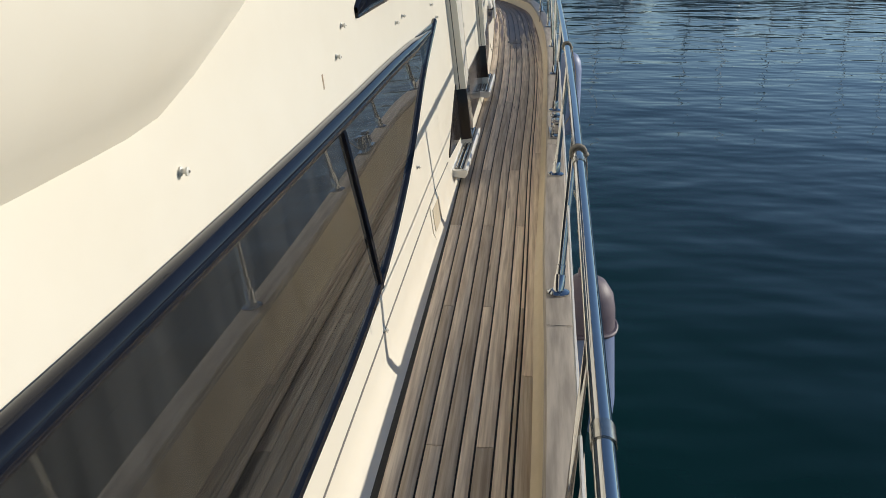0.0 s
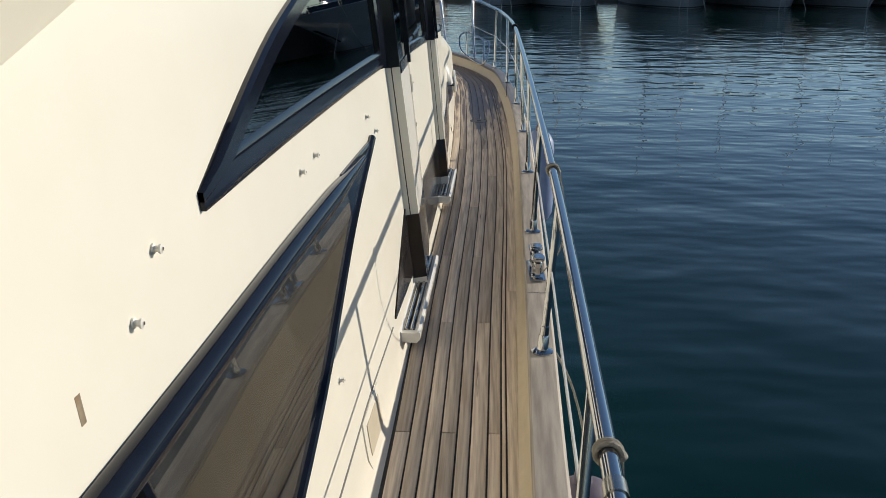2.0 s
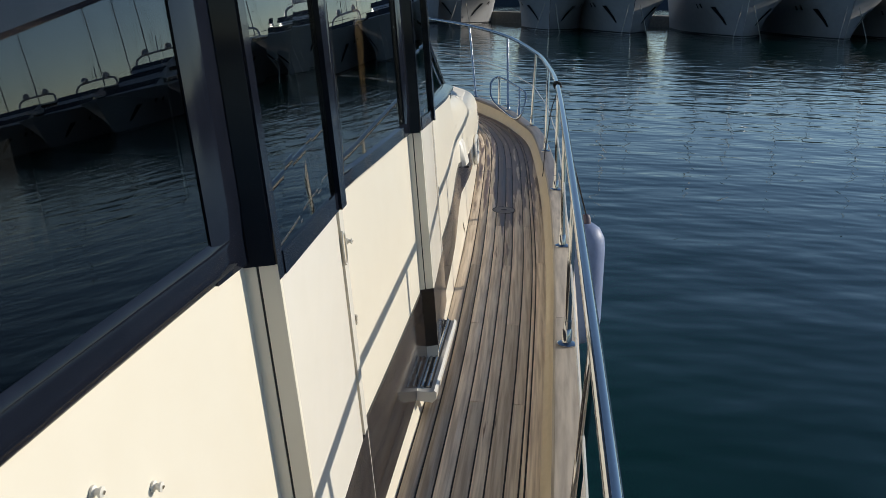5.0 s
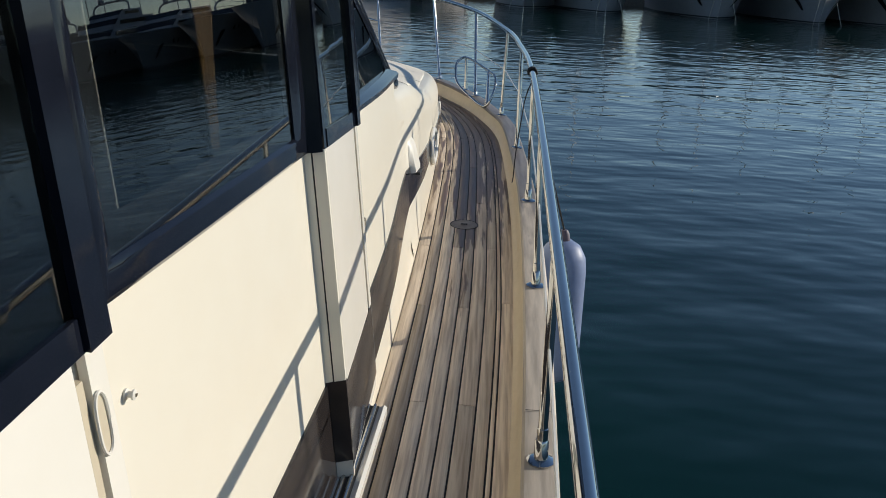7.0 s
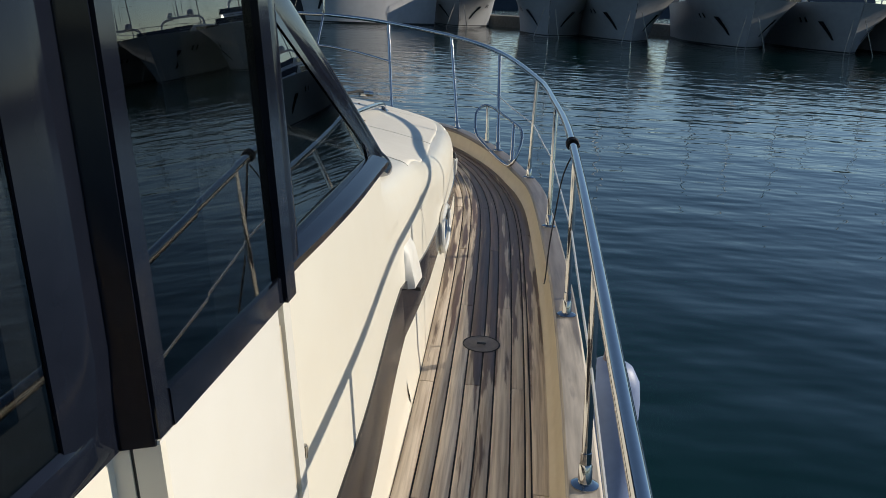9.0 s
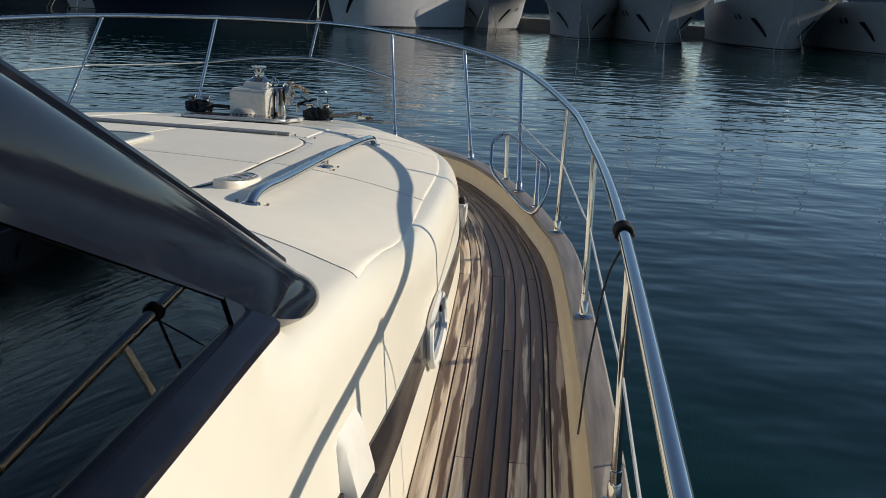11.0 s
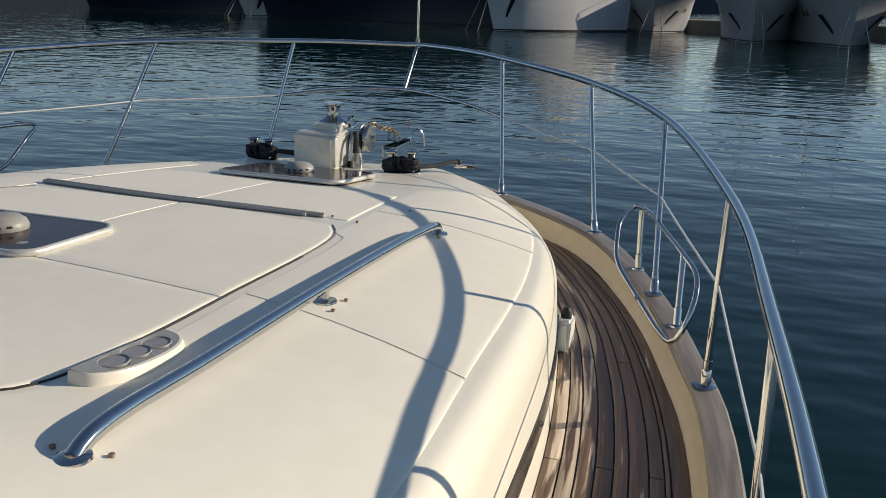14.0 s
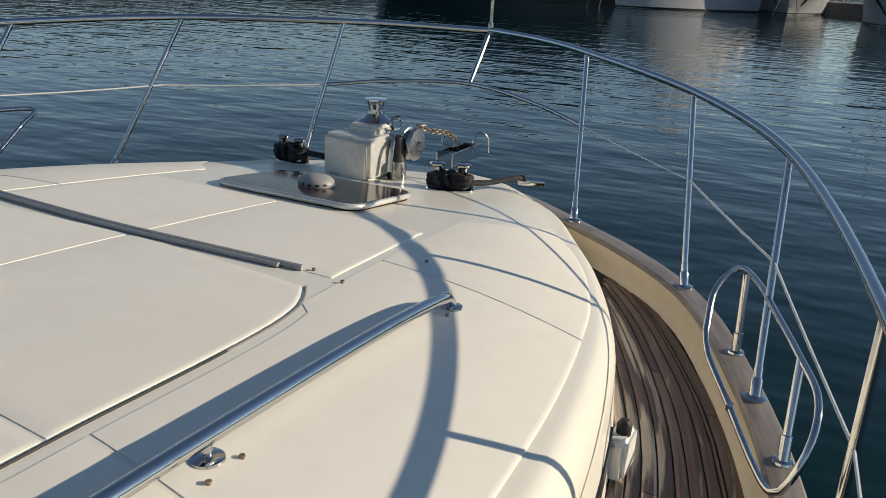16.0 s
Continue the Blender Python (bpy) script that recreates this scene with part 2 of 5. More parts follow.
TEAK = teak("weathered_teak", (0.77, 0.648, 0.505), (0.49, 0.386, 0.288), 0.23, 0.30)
TEAK_CAP = teak("grey_teak_cap", (0.56, 0.49, 0.405), (0.34, 0.295, 0.245), 0.42, 0.10, (0.55, 0.53, 0.53))


def water_material():
    m = bpy.data.materials.new("harbour_water")
    m.use_nodes = True
    n, l = m.node_tree.nodes, m.node_tree.links
    b = n["Principled BSDF"]
    b.inputs["Base Color"].default_value = (0.0006, 0.0165, 0.0160, 1)
    b.inputs["Roughness"].default_value, b.inputs["IOR"].default_value = 0.015, 1.33
    b.inputs["Specular IOR Level"].default_value = 0.30
    co = n.new("ShaderNodeTexCoord")
    heights = []
    for sc, rot, st, k in ((0.45, 14, (1.0, 1.5, 1), 1.4), (1.3, -10, (1.0, 1.8, 1), 0.55), (4.0, 6, (1.0, 1.6, 1), 0.035)):
        mp, t, mu = n.new("ShaderNodeMapping"), n.new("ShaderNodeTexNoise"), n.new("ShaderNodeMath")
        mp.inputs["Scale"].default_value, mp.inputs["Rotation"].default_value = st, (0, 0, radians(rot))
        l.new(co.outputs["Object"], mp.inputs[0])
        l.new(mp.outputs[0], t.inputs["Vector"])
        t.inputs["Scale"].default_value, t.inputs["Detail"].default_value = sc, 1
        mu.operation, mu.inputs[1].default_value = "MULTIPLY", k
        l.new(t.outputs[0], mu.inputs[0])
        heights.append(mu)
    a1, a2, bn = n.new("ShaderNodeMath"), n.new("ShaderNodeMath"), n.new("ShaderNodeBump")
    l.new(heights[0].outputs[0], a1.inputs[0])
    l.new(heights[1].outputs[0], a1.inputs[1])
    l.new(a1.outputs[0], a2.inputs[0])
    l.new(heights[2].outputs[0], a2.inputs[1])
    l.new(a2.outputs[0], bn.inputs["Height"])
    bn.inputs["Strength"].default_value, bn.inputs["Distance"].default_value = 1.0, 0.034
    l.new(bn.outputs[0], b.inputs["Normal"])
    return m


WATER = water_material()


# ---- mesh tools ----
def part(name, bm, mat, parent=None, label="", smooth=True):
    """Links a bmesh as one mesh object, under a thing or a part."""
    if isinstance(bm, bpy.types.Mesh):
        me = bm
    else:
        me = bpy.data.meshes.new(name)
        bmesh.ops.recalc_face_normals(bm, faces=bm.faces)
        bm.to_mesh(me)
        bm.free()
        for p in me.polygons:
            p.use_smooth = smooth
        if smooth:
            me.set_sharp_from_angle(angle=radians(38))
        me.materials.append(mat)
    ob = new(name, me)
    ob.parent = parent
    if label:
        tagged(ob, label)
    return ob


def thing(name, label, category, group="", kind=""):
    return tagged(new(name), label, category, group, kind)


def spl(*knots):
    """A smooth curve through knots (x, y): cubic, with finite-difference slopes."""
    xs, ys = [k[0] for k in knots], [k[1] for k in knots]
    d = [(ys[i + 1] - ys[i]) / (xs[i + 1] - xs[i]) for i in range(len(xs) - 1)]
    m = [d[0]] + [(d[i - 1] + d[i]) / 2 for i in range(1, len(d))] + [d[-1]]

    def f(x):
        if x <= xs[0]:
            return ys[0] + m[0] * (x - xs[0])
        if x >= xs[-1]:
            return ys[-1] + m[-1] * (x - xs[-1])
        i = max(k for k in range(len(xs) - 1) if xs[k] <= x)
        h = xs[i + 1] - xs[i]
        t = (x - xs[i]) / h
        return ((2 * t**3 - 3 * t**2 + 1) * ys[i] + (t**3 - 2 * t**2 + t) * h * m[i] + (3 * t**2 - 2 * t**3) * ys[i + 1] + (t**3 - t**2) * h * m[i + 1])
    return f


def lay_grain(bm, place):
    """Texture coordinates that run along a piece: place maps a vertex to (across, along) in metres."""
    uv = bm.loops.layers.uv.new("grain")
    for f in bm.faces:
        for lp in f.loops:
            lp[uv].uv = place[lp.vert]
    return bm


def sheet(rows, closed=False):
    """A quad net through rows of points."""
    bm = bmesh.new()
    vs = [[bm.verts.new(p) for p in r] for r in rows]
    for a, b in zip(vs, vs[1:]):
        k = len(a)
        for i in range(k if closed else k - 1):
            bm.faces.new((a[i], a[(i + 1) % k], b[(i + 1) % k], b[i]))
    if closed:
        bm.faces.new(vs[0][::-1])
        bm.faces.new(vs[-1])
    return bm


def tube(pts, r, segs=10, bm=None):
    """A round bar along points; r may be a list."""
    pts = [Vector(p) for p in pts]
    rs = r if isinstance(r, (list, tuple)) else [r] * len(pts)
    made = bmesh.new() if bm is None else bm
    side = None
    rings = []
    for i, p in enumerate(pts):
        t = (pts[min(i + 1, len(pts) - 1)] - pts[max(i - 1, 0)]).normalized()
        if side is None:
            side = t.orthogonal().normalized()
        side = (side - t * side.dot(t)).normalized()
        up = t.cross(side)
        rings.append([made.verts.new(p + (side * math.cos(a) + up * math.sin(a)) * rs[i]) for a in (2 * math.pi * k / segs for k in range(segs))])
    for a, b in zip(rings, rings[1:]):
        for k in range(segs):
            made.faces.new((a[k], a[(k + 1) % segs], b[(k + 1) % segs], b[k]))
    made.faces.new(rings[0][::-1])
    made.faces.new(rings[-1])
    return made


def curve_pts(knots, step=0.08):
    """Points along a Catmull-Rom curve through knots."""
    ks = [Vector(k) for k in knots]
    ks = [ks[0] * 2 - ks[1]] + ks + [ks[-1] * 2 - ks[-2]]
    out = []
    for a, b, c, d in zip(ks, ks[1:], ks[2:], ks[3:]):
        n = max(2, int((c - b).length / step))
        for i in range(n):
            t = i / n
            out.append(0.5 * ((2 * b) + (c - a) * t + (2 * a - 5 * b + 4 * c - d) * t * t + (3 * b - a - 3 * c + d) * t**3))
    out.append(ks[-2])
    return out


def lathe(profile, segs=20, at=(0, 0, 0), turn=None):
    """A turned body: profile of (radius, height)."""
    rows = [[Vector((r * math.cos(2 * math.pi * k / segs), r * math.sin(2 * math.pi * k / segs), z)) for k in range(segs)] for r, z in profile]
    bm = sheet(rows, closed=True)
    bmesh.ops.transform(bm, matrix=Matrix.Translation(at) @ (turn or Matrix()), verts=bm.verts)
    return bm


def block(size, at=(0, 0, 0), bevel=0.004, turn=None, segs=2):
    bm = bmesh.new()
    bmesh.ops.create_cube(bm, size=1.0, matrix=Matrix.Diagonal((*size, 1)))
    if bevel:
        bmesh.ops.bevel(bm, geom=bm.edges[:], offset=bevel, segments=segs, affect="EDGES")
    bmesh.ops.transform(bm, matrix=Matrix.Translation(at) @ (turn or Matrix()), verts=bm.verts)
    return bm


def slab(outer, inner_offset):
    """A plate from a top net of points (rows) and the vector that leads to its underside."""
    n, k = len(outer), len(outer[0])
    bm = bmesh.new()
    off = Vector(inner_offset)
    top = [[bm.verts.new(p) for p in r] for r in outer]
    bot = [[bm.verts.new(Vector(p) + off) for p in r] for r in outer]
    for net in (top, bot):
        for i in range(n - 1):
            for j in range(k - 1):
                bm.faces.new((net[i][j], net[i][j + 1], net[i + 1][j + 1], net[i + 1][j]))
    ring = [(0, j) for j in range(k)] + [(i, k - 1) for i in range(1, n)] + [(n - 1, j) for j in range(k - 2, -1, -1)] + [(i, 0) for i in range(n - 2, 0, -1)]
    for a, b in zip(ring, ring[1:] + ring[:1]):
        bm.faces.new((top[a[0]][a[1]], top[b[0]][b[1]], bot[b[0]][b[1]], bot[a[0]][a[1]]))
    return bm


# ---- lines of the yacht ----
foot = spl((-4, 1.50), (0, 1.562), (1.77, 1.597), (3.5, 1.622), (4.5, 1.628), (5.45, 1.648), (6.3, 1.665), (7.0, 1.664), (7.9, 1.656), (9.4, 1.62), (10.0, 1.598), (10.45, 1.572), (11.05, 1.49), (11.4, 1.41), (11.95, 1.20), (12.36, 0.99), (12.7, 0.80), (12.9, 0.64))
edge = spl((-4, 1.85), (0, 1.93), (1.9, 1.978), (2.7, 2.004), (4.4, 2.042), (6.3, 2.098), (7.4, 2.116), (8.15, 2.106), (9.3, 2.075), (10.03, 2.04), (10.5, 1.99), (10.88, 1.918), (11.2, 1.83), (11.57, 1.71), (11.94, 1.54), (12.32, 1.33), (12.6, 1.10), (12.8, 0.90))
CAP_LINE = [(1.90, -4), (1.985, 0), (2.043, 1.9), (2.062, 3), (2.097, 4.1), (2.148, 5.9), (2.175, 7.1), (2.175, 8.35), (2.145, 9.3), (2.068, 10.47), (1.95, 11.02), (1.785, 11.56), (1.50, 12.2), (1.17, 12.58), (0.79, 12.87), (0.42, 13.12), (0.0, 13.24)]
wall_h = spl((-4, 0.17), (0, 0.168), (5, 0.168), (6, 0.163), (7.9, 0.15), (9, 0.135), (9.75, 0.12), (10.7, 0.107), (12, 0.12), (13.3, 0.135))
top_mid = spl((7.6, 1.27), (8.2, 1.262), (8.5, 1.24), (8.75, 1.197), (9.1, 1.125), (9.6, 1.08), (10.05, 1.065), (10.5, 1.045), (11, 1.01), (11.65, 0.955), (12.13, 0.905), (12.55, 0.865), (13, 0.81), (13.3, 0.775))
side_line = spl((-4, 1.306), (0, 1.442), (4.65, 1.60), (6.5, 1.652), (7.2, 1.660), (7.8, 1.642), (8.3, 1.64))
rail_z = spl((-4, 0.66), (0, 0.78), (2.45, 0.875), (4.2, 0.945), (6.5, 1.065), (8.75, 1.185), (10.8, 1.26), (11.9, 1.343), (12.56, 1.415), (13.13, 1.475), (13.57, 1.51))


def cap_z(y):
    return 0.31 + 0.03 * y + 0.012 * max(0.0, y - 11.0)


def deck_z(y):
    return cap_z(y) - wall_h(y)


def heel(x):
    """The yacht leans a little to starboard: its port side stands higher."""
    return 0.042 * x * x / (abs(x) + 0.3) if x < 0 else 0.0


# how far the cabin side leans inboard: most abreast of the upper window
lean = spl((-4, 0.10), (0, 0.10), (1.2, 0.102), (2.35, 0.113), (3.2, 0.129), (4.1, 0.128), (5.6, 0.10), (8, 0.10))


def side_x(y, z):
    """The cabin side, leaning inboard as it rises, with a small cove at the deck."""
    base = side_line(y) - lean(y) * (z - 0.4)
    gap = foot(y) - (side_line(y) - lean(y) * (deck_z(y) - 0.4))
    return base + gap * math.exp(-max(0.0, z - deck_z(y)) / 0.013)


def side_pt(y, z, off=0.0):
    return Vector((side_x(y, z) + off, y, z + 0.1 * off))


def side_patch(y0, y1, low, high, off, thick, ny=None, nz=6, aft_slope=0.0, rim=0.0):
    """A plate on the cabin side between two heights that may vary along it; rim rounds its edges."""
    lo = low if callable(low) else (lambda y: low)
    hi = high if callable(high) else (lambda y: high)
    ny = ny or max(3, int(abs(y1 - y0) / 0.08))
    rows = []
    for i in range(ny + 1):
        y = y0 + (y1 - y0) * i / ny
        r = []
        for j in range(nz + 1):
            f = j / nz
            z = lo(y) + (hi(y) - lo(y)) * f
            e = off + thick
            if rim and (j in (0, nz) or i in (0, ny)):
                e -= rim
            r.append(side_pt(y + aft_slope * f, z, e))
        rows.append(r)
    return slab(rows, (-thick, 0, 0))


def top_z(x, y):
    """The foredeck trunk's top."""
    u = abs(x)
    return heel(x) + top_mid(y) - 0.03 * u**2 - 0.045 * max(0.0, (u - 0.55 * foot(y)) / max(0.2, 0.36 * foot(y)))**2


def top_pt(x, y, off=0.0):
    return Vector((x, y, top_z(x, y) + off))

# ---- water ----
bm = bmesh.new()
bmesh.ops.create_grid(bm, x_segments=2, y_segments=2, size=4000)
sea = tagged(part("water", bm, WATER), "dark teal harbour water with small wind ripples", "water", kind="structure")
sea.location.z = -1.2

# ---- hull, bulwark, deck ----
plan = [Vector((p.x, p.y)) for p in curve_pts([(x, y, 0) for x, y in CAP_LINE], 0.12)]


def plan_normal(i):
    a, b = plan[max(i - 1, 0)], plan[min(i + 1, len(plan) - 1)]
    t = (b - a).normalized()
    if i == len(plan) - 1:
        return Vector((0, 1))
    return Vector((t.y, -t.x))


def loop_line(off, height):
    """Points along the bulwark, starboard, at an offset outboard of its middle and a height."""
    return [Vector((plan[i].x + plan_normal(i).x * off, plan[i].y + plan_normal(i).y * off, height(plan[i].y))) for i in range(len(plan))]


yacht = thing("yacht", "cream motor yacht lying afloat in the harbour", "yacht", kind="structure")


def both_sides(rows):
    """Rows of starboard points (stern to bow) continued round the bow to port."""
    return [r + [Vector((-p.x, p.y, p.z + heel(-p.x))) for p in r[-2::-1]] for r in rows]


hull_rows = both_sides([loop_line(0.040, lambda y: cap_z(y) - 0.03), loop_line(0.055, lambda y: cap_z(y) - 0.10), loop_line(0.035, lambda y: cap_z(y) - 0.16), loop_line(0.0, lambda y: 0.1), loop_line(-0.10, lambda y: -0.5), loop_line(-0.28, lambda y: -1.15), loop_line(-0.4, lambda y: -1.6)])
part("hull", sheet(hull_rows), GEL, yacht)
wall_rows = both_sides([loop_line(-0.041, lambda y: cap_z(y) - 0.012), loop_line(-0.044, lambda y: cap_z(y) - 0.04), loop_line(-0.052, lambda y: deck_z(y) + 0.035), loop_line(-0.060, lambda y: deck_z(y) + 0.012), loop_line(-0.078, lambda y: deck_z(y) - 0.004)])
part("bulwark_lining", sheet(wall_rows), BEIGE, yacht, "beige painted inner face of the bulwark")
cap = thing("cap_rail", "weathered grey teak cap rail along the bulwark", "cap rail", kind="structure")


def cap_piece(i0, i1, mirror):
    rows = []
    for i in range(i0, i1 + 1):
        n, p = plan_normal(i), plan[i]
        z = cap_z(p.y)
        r = []
        for o, h in ((-0.044, -0.028), (-0.048, -0.012), (-0.040, -0.002), (0.0, 0.001), (0.038, -0.002), (0.047, -0.012), (0.043, -0.028)):
            x = p.x + n.x * o
            r.append(Vector((-x if mirror else x, p.y + n.y * o, z + h + (heel(-x) if mirror else 0.0))))
        rows.append(r)
    bm = sheet(rows, closed=True)
    bm.verts.index_update()
    run = [0.0]
    for a, b in zip(rows, rows[1:]):
        run.append(run[-1] + (b[3] - a[3]).length)
    return lay_grain(bm, {v: (0.4 + 0.016 * (v.index % 7), run[v.index // 7] + i0 * 0.12) for v in bm.verts})


cuts = list(range(0, len(plan) - 1, 17)) + [len(plan) - 1]
for a, b in zip(cuts, cuts[1:]):
    for mirror in (False, True):
        part("cap_plank", cap_piece(a, b, mirror), TEAK_CAP, cap)
# seams between cap planks, filled with caulking
for a in cuts[1:-1]:
    n, p = plan_normal(a), plan[a]
    t = Vector((-n.y, n.x))
    q = [Vector((p.x + n.x * o + t.x * e, p.y + n.y * o + t.y * e, cap_z(p.y) + 0.0016)) for o, e in ((-0.04, -0.0015), (0.04, -0.0015), (0.04, 0.0015), (-0.04, 0.0015))]
    part("cap_seam", sheet([q[:2], q[:1:-1]]), CAULK, cap, smooth=False)

deck = thing("side_deck", "weathered teak side deck with black caulked seams", "deck", kind="structure")
for sgn in (1, -1):
    rows = []
    for i in range(150):
        y = -4 + 16.85 * i / 149
        lift = heel(sgn * foot(y)) - 0.007
        rows.append([Vector((sgn * (foot(y) - 0.06), y, deck_z(y) + lift)), Vector((sgn * (edge(y) + 0.03), y, deck_z(y) + lift))])
    part("caulking_bed", sheet(rows), CAULK, deck, "black caulking between the planks")

# ---- trunk cabin and foredeck ----
rows = []
for i in range(76):
    y = 7.965 + 5.185 * i / 75
    w = foot(y) if y < 12.72 else max(0.02, foot(12.72) * math.sqrt(max(0.0, (13.16 - y) / 0.44)))
    zs = top_z(w - 0.12 if w > 0.2 else w * 0.6, y)
    lowz = min(deck_z(y) - 0.02, zs - 0.2)
    sect = []
    for k in range(7):
        z = lowz + (zs - 0.13 - lowz) * k / 6
        k2 = min(1.0, max(0.0, (y - 7.97) / 0.6))
        sect.append(Vector(((w - 0.085 * max(0.0, z - deck_z(y))) * k2 + side_x(y, z) * (1 - k2), y, z)))
    x0, z0 = sect[-1].x, sect[-1].z
    x1 = max(0.0, x0 - 0.085)
    for k in range(1, 9):
        a = math.pi / 2 * k / 8
        sect.append(Vector((x1 + (x0 - x1) * math.cos(a), y, z0 + (top_z(x1, y) - z0) * math.sin(a))))
    for k in range(1, 13):
        x = x1 * (1 - k / 12)
        sect.append(Vector((x, y, top_z(x, y))))
    rows.append(sect + [Vector((-p.x, p.y, p.z + heel(-p.x))) for p in sect[-2::-1]])
trunk = thing("foredeck_trunk", "cream moulded foredeck trunk with rounded edges", "coachroof", kind="structure")
part("trunk_shell", sheet(rows), GEL, trunk)


def shoulder(x, y):
    """How far the trunk's rounded edge lies below its flat top."""
    w = foot(y)
    z = top_z(w - 0.12, y) - 0.13
    k = min(1.0, max(0.0, (y - 7.97) / 0.6))
    x1 = (w - 0.085 * max(0.0, z - deck_z(y))) * k + side_x(y, z) * (1 - k) - 0.085
    d = min(0.08, max(0.0, abs(x) - x1))
    return (top_z(x1, y) - z) * (1 - math.sqrt(1 - (d / 0.085)**2)) + top_z(abs(x), y) - top_z(x1, y) if d > 0 and y < 12.0 else 0.0


def top_panel(outer, inner, y0, y1, slope0=0.0, slope1=0.0, n=26, k=16):
    """A raised nonskid panel on the trunk between two lines along the yacht."""
    rows = []
    for i in range(n + 1):
        r = []
        for j in range(k + 1):
            f = (j / k)**1.9
            a, b = y0 + slope0 * f, y1 + slope1 * f
            y = a + (b - a) * i / n
            x = inner(y) + (outer(y) - inner(y)) * (1 - f)
            r.append(top_pt(x, y, (0.0035 if 0 < i < n and 0 < j < k else 0.0015) - shoulder(x, y)))
        rows.append(r)
    return slab(rows, (0, 0, -0.006))


recess = spl((9.19, 0.66), (9.22, 0.72), (9.27, 0.765), (9.34, 0.787), (9.6, 0.792), (10.0, 0.79), (10.4, 0.785), (10.6, 0.768), (10.72, 0.74), (10.80, 0.70), (10.88, 0.645))
panel_in = lambda y: 0.80 - 0.085 * (y - 8.74) / 0.48 if y < 9.22 else (recess(y) + 0.035 if y < 10.72 else max(0.60, 0.735 - 0.09 * (y - 10.72)))
panel_out = spl((8.41, 1.548), (9.05, 1.514), (9.45, 1.496), (9.88, 1.468), (10.44, 1.440), (10.75, 1.412), (11.15, 1.350), (11.5, 1.272), (11.95, 1.09), (12.3, 0.86))
for sgn in (1, -1):
    o = lambda y, sgn=sgn: sgn * panel_out(y)
    for y0, y1, s0, s1 in ((8.412, 9.876, 0.30, 0.105), (9.888, 11.155, 0.105, 0.05), (11.167, 12.28, 0.05, -0.35)):
        part("nonskid_panel", top_panel(o, lambda y, s=sgn: s * panel_in(y), y0, y1, s0, s1), NONSKID, trunk, "cream nonskid deck panel")
    for y0, y1 in ((9.19, 9.93), (9.94, 10.84)):
        part("nonskid_panel", top_panel(lambda y, s=sgn: s * (recess(y) - 0.012), lambda y, s=sgn: s * 0.008, y0, y1, slope0=0.06 if y0 > 9.5 else 0.0, slope1=0.05 if y1 > 10.5 else 0.06, n=40), NONSKID, trunk, "cream nonskid sunpad panel")
    part("nonskid_panel", top_panel(lambda y, s=sgn: s * (0.70 - 0.09 * (y - 10.72)), lambda y, s=sgn: s * 0.008, 10.955, 11.62, slope0=-0.015), NONSKID, trunk, "cream nonskid deck panel")
    # dark bead painted in for the shadow along the recess step
    for k0, k1, stuff in ((0, 34, CAULK), (34, 47, TRIM_GREY)):
        part("recess_shade_line", tube([top_pt(sgn * recess(9.20 + 0.035 * i), 9.20 + 0.035 * i, 0.001) for i in range(k0, k1 + 1)], 0.0034, 6), stuff, trunk)
arc = [top_pt(-0.06 + 0.645 * s / 10, 10.915 + 0.035 * (s / 10)**2, 0.010) for s in range(-10, 11)]
strip = thing("sunpad_track", "grey grooved strip set across the foredeck", "deck track")
part("strip_base", tube(arc, 0.0095, 8), STRIP, strip)
part("strip_bead", tube([p + Vector((0, -0.018, 0.0)) for p in arc[:-1]], 0.008, 8), STRIP, strip)

# ---- cabin side ----
cabin = thing("cabin_side", "cream cabin side sloping slightly inboard", "cabin wall", kind="structure")
win1_low = spl((-4, 0.40), (1.4, 0.425), (2.3, 0.495), (2.97, 0.66), (3.58, 0.895), (4.08, 1.055))
win1_high = spl((-4, 1.02), (0.7, 1.032), (1.5, 1.038), (2.3, 1.048), (2.9, 1.056), (3.5, 1.059), (4.12, 1.066))
win2_low = spl((2.5, 1.242), (4.6, 1.272))
win2_high = spl((2.5, 1.245), (2.772, 1.353), (2.9, 1.400), (3.11, 1.470), (3.35, 1.536), (3.5, 1.573), (3.8, 1.638), (4.6, 1.79))
pillar_high = lambda y: 1.232 + (7.75 - y) * 0.49
quarter_low = lambda y: 1.256 - 0.02 * (y - 6.7)
# lower edge of the corner pillar, inboard of the cabin side, where the quarter glass ends
quarter_top = lambda y: Vector((1.495 - 0.09 * (7.8 - y), y, 1.272 + 0.557 * (7.8 - y)))


def in_window(y, z):
    if y < 3.62 and win1_low(y) + 0.055 < z < win1_high(y) - 0.06:
        return True
    if 2.95 < y < 4.46 and win2_low(y) + 0.09 < z < win2_high(y) - 0.10:
        return True
    if 5.30 < y < 6.01 and 1.34 < z < 1.83:
        return True
    return False


ny, nz = 290, 60
bm = bmesh.new()
vs = {}
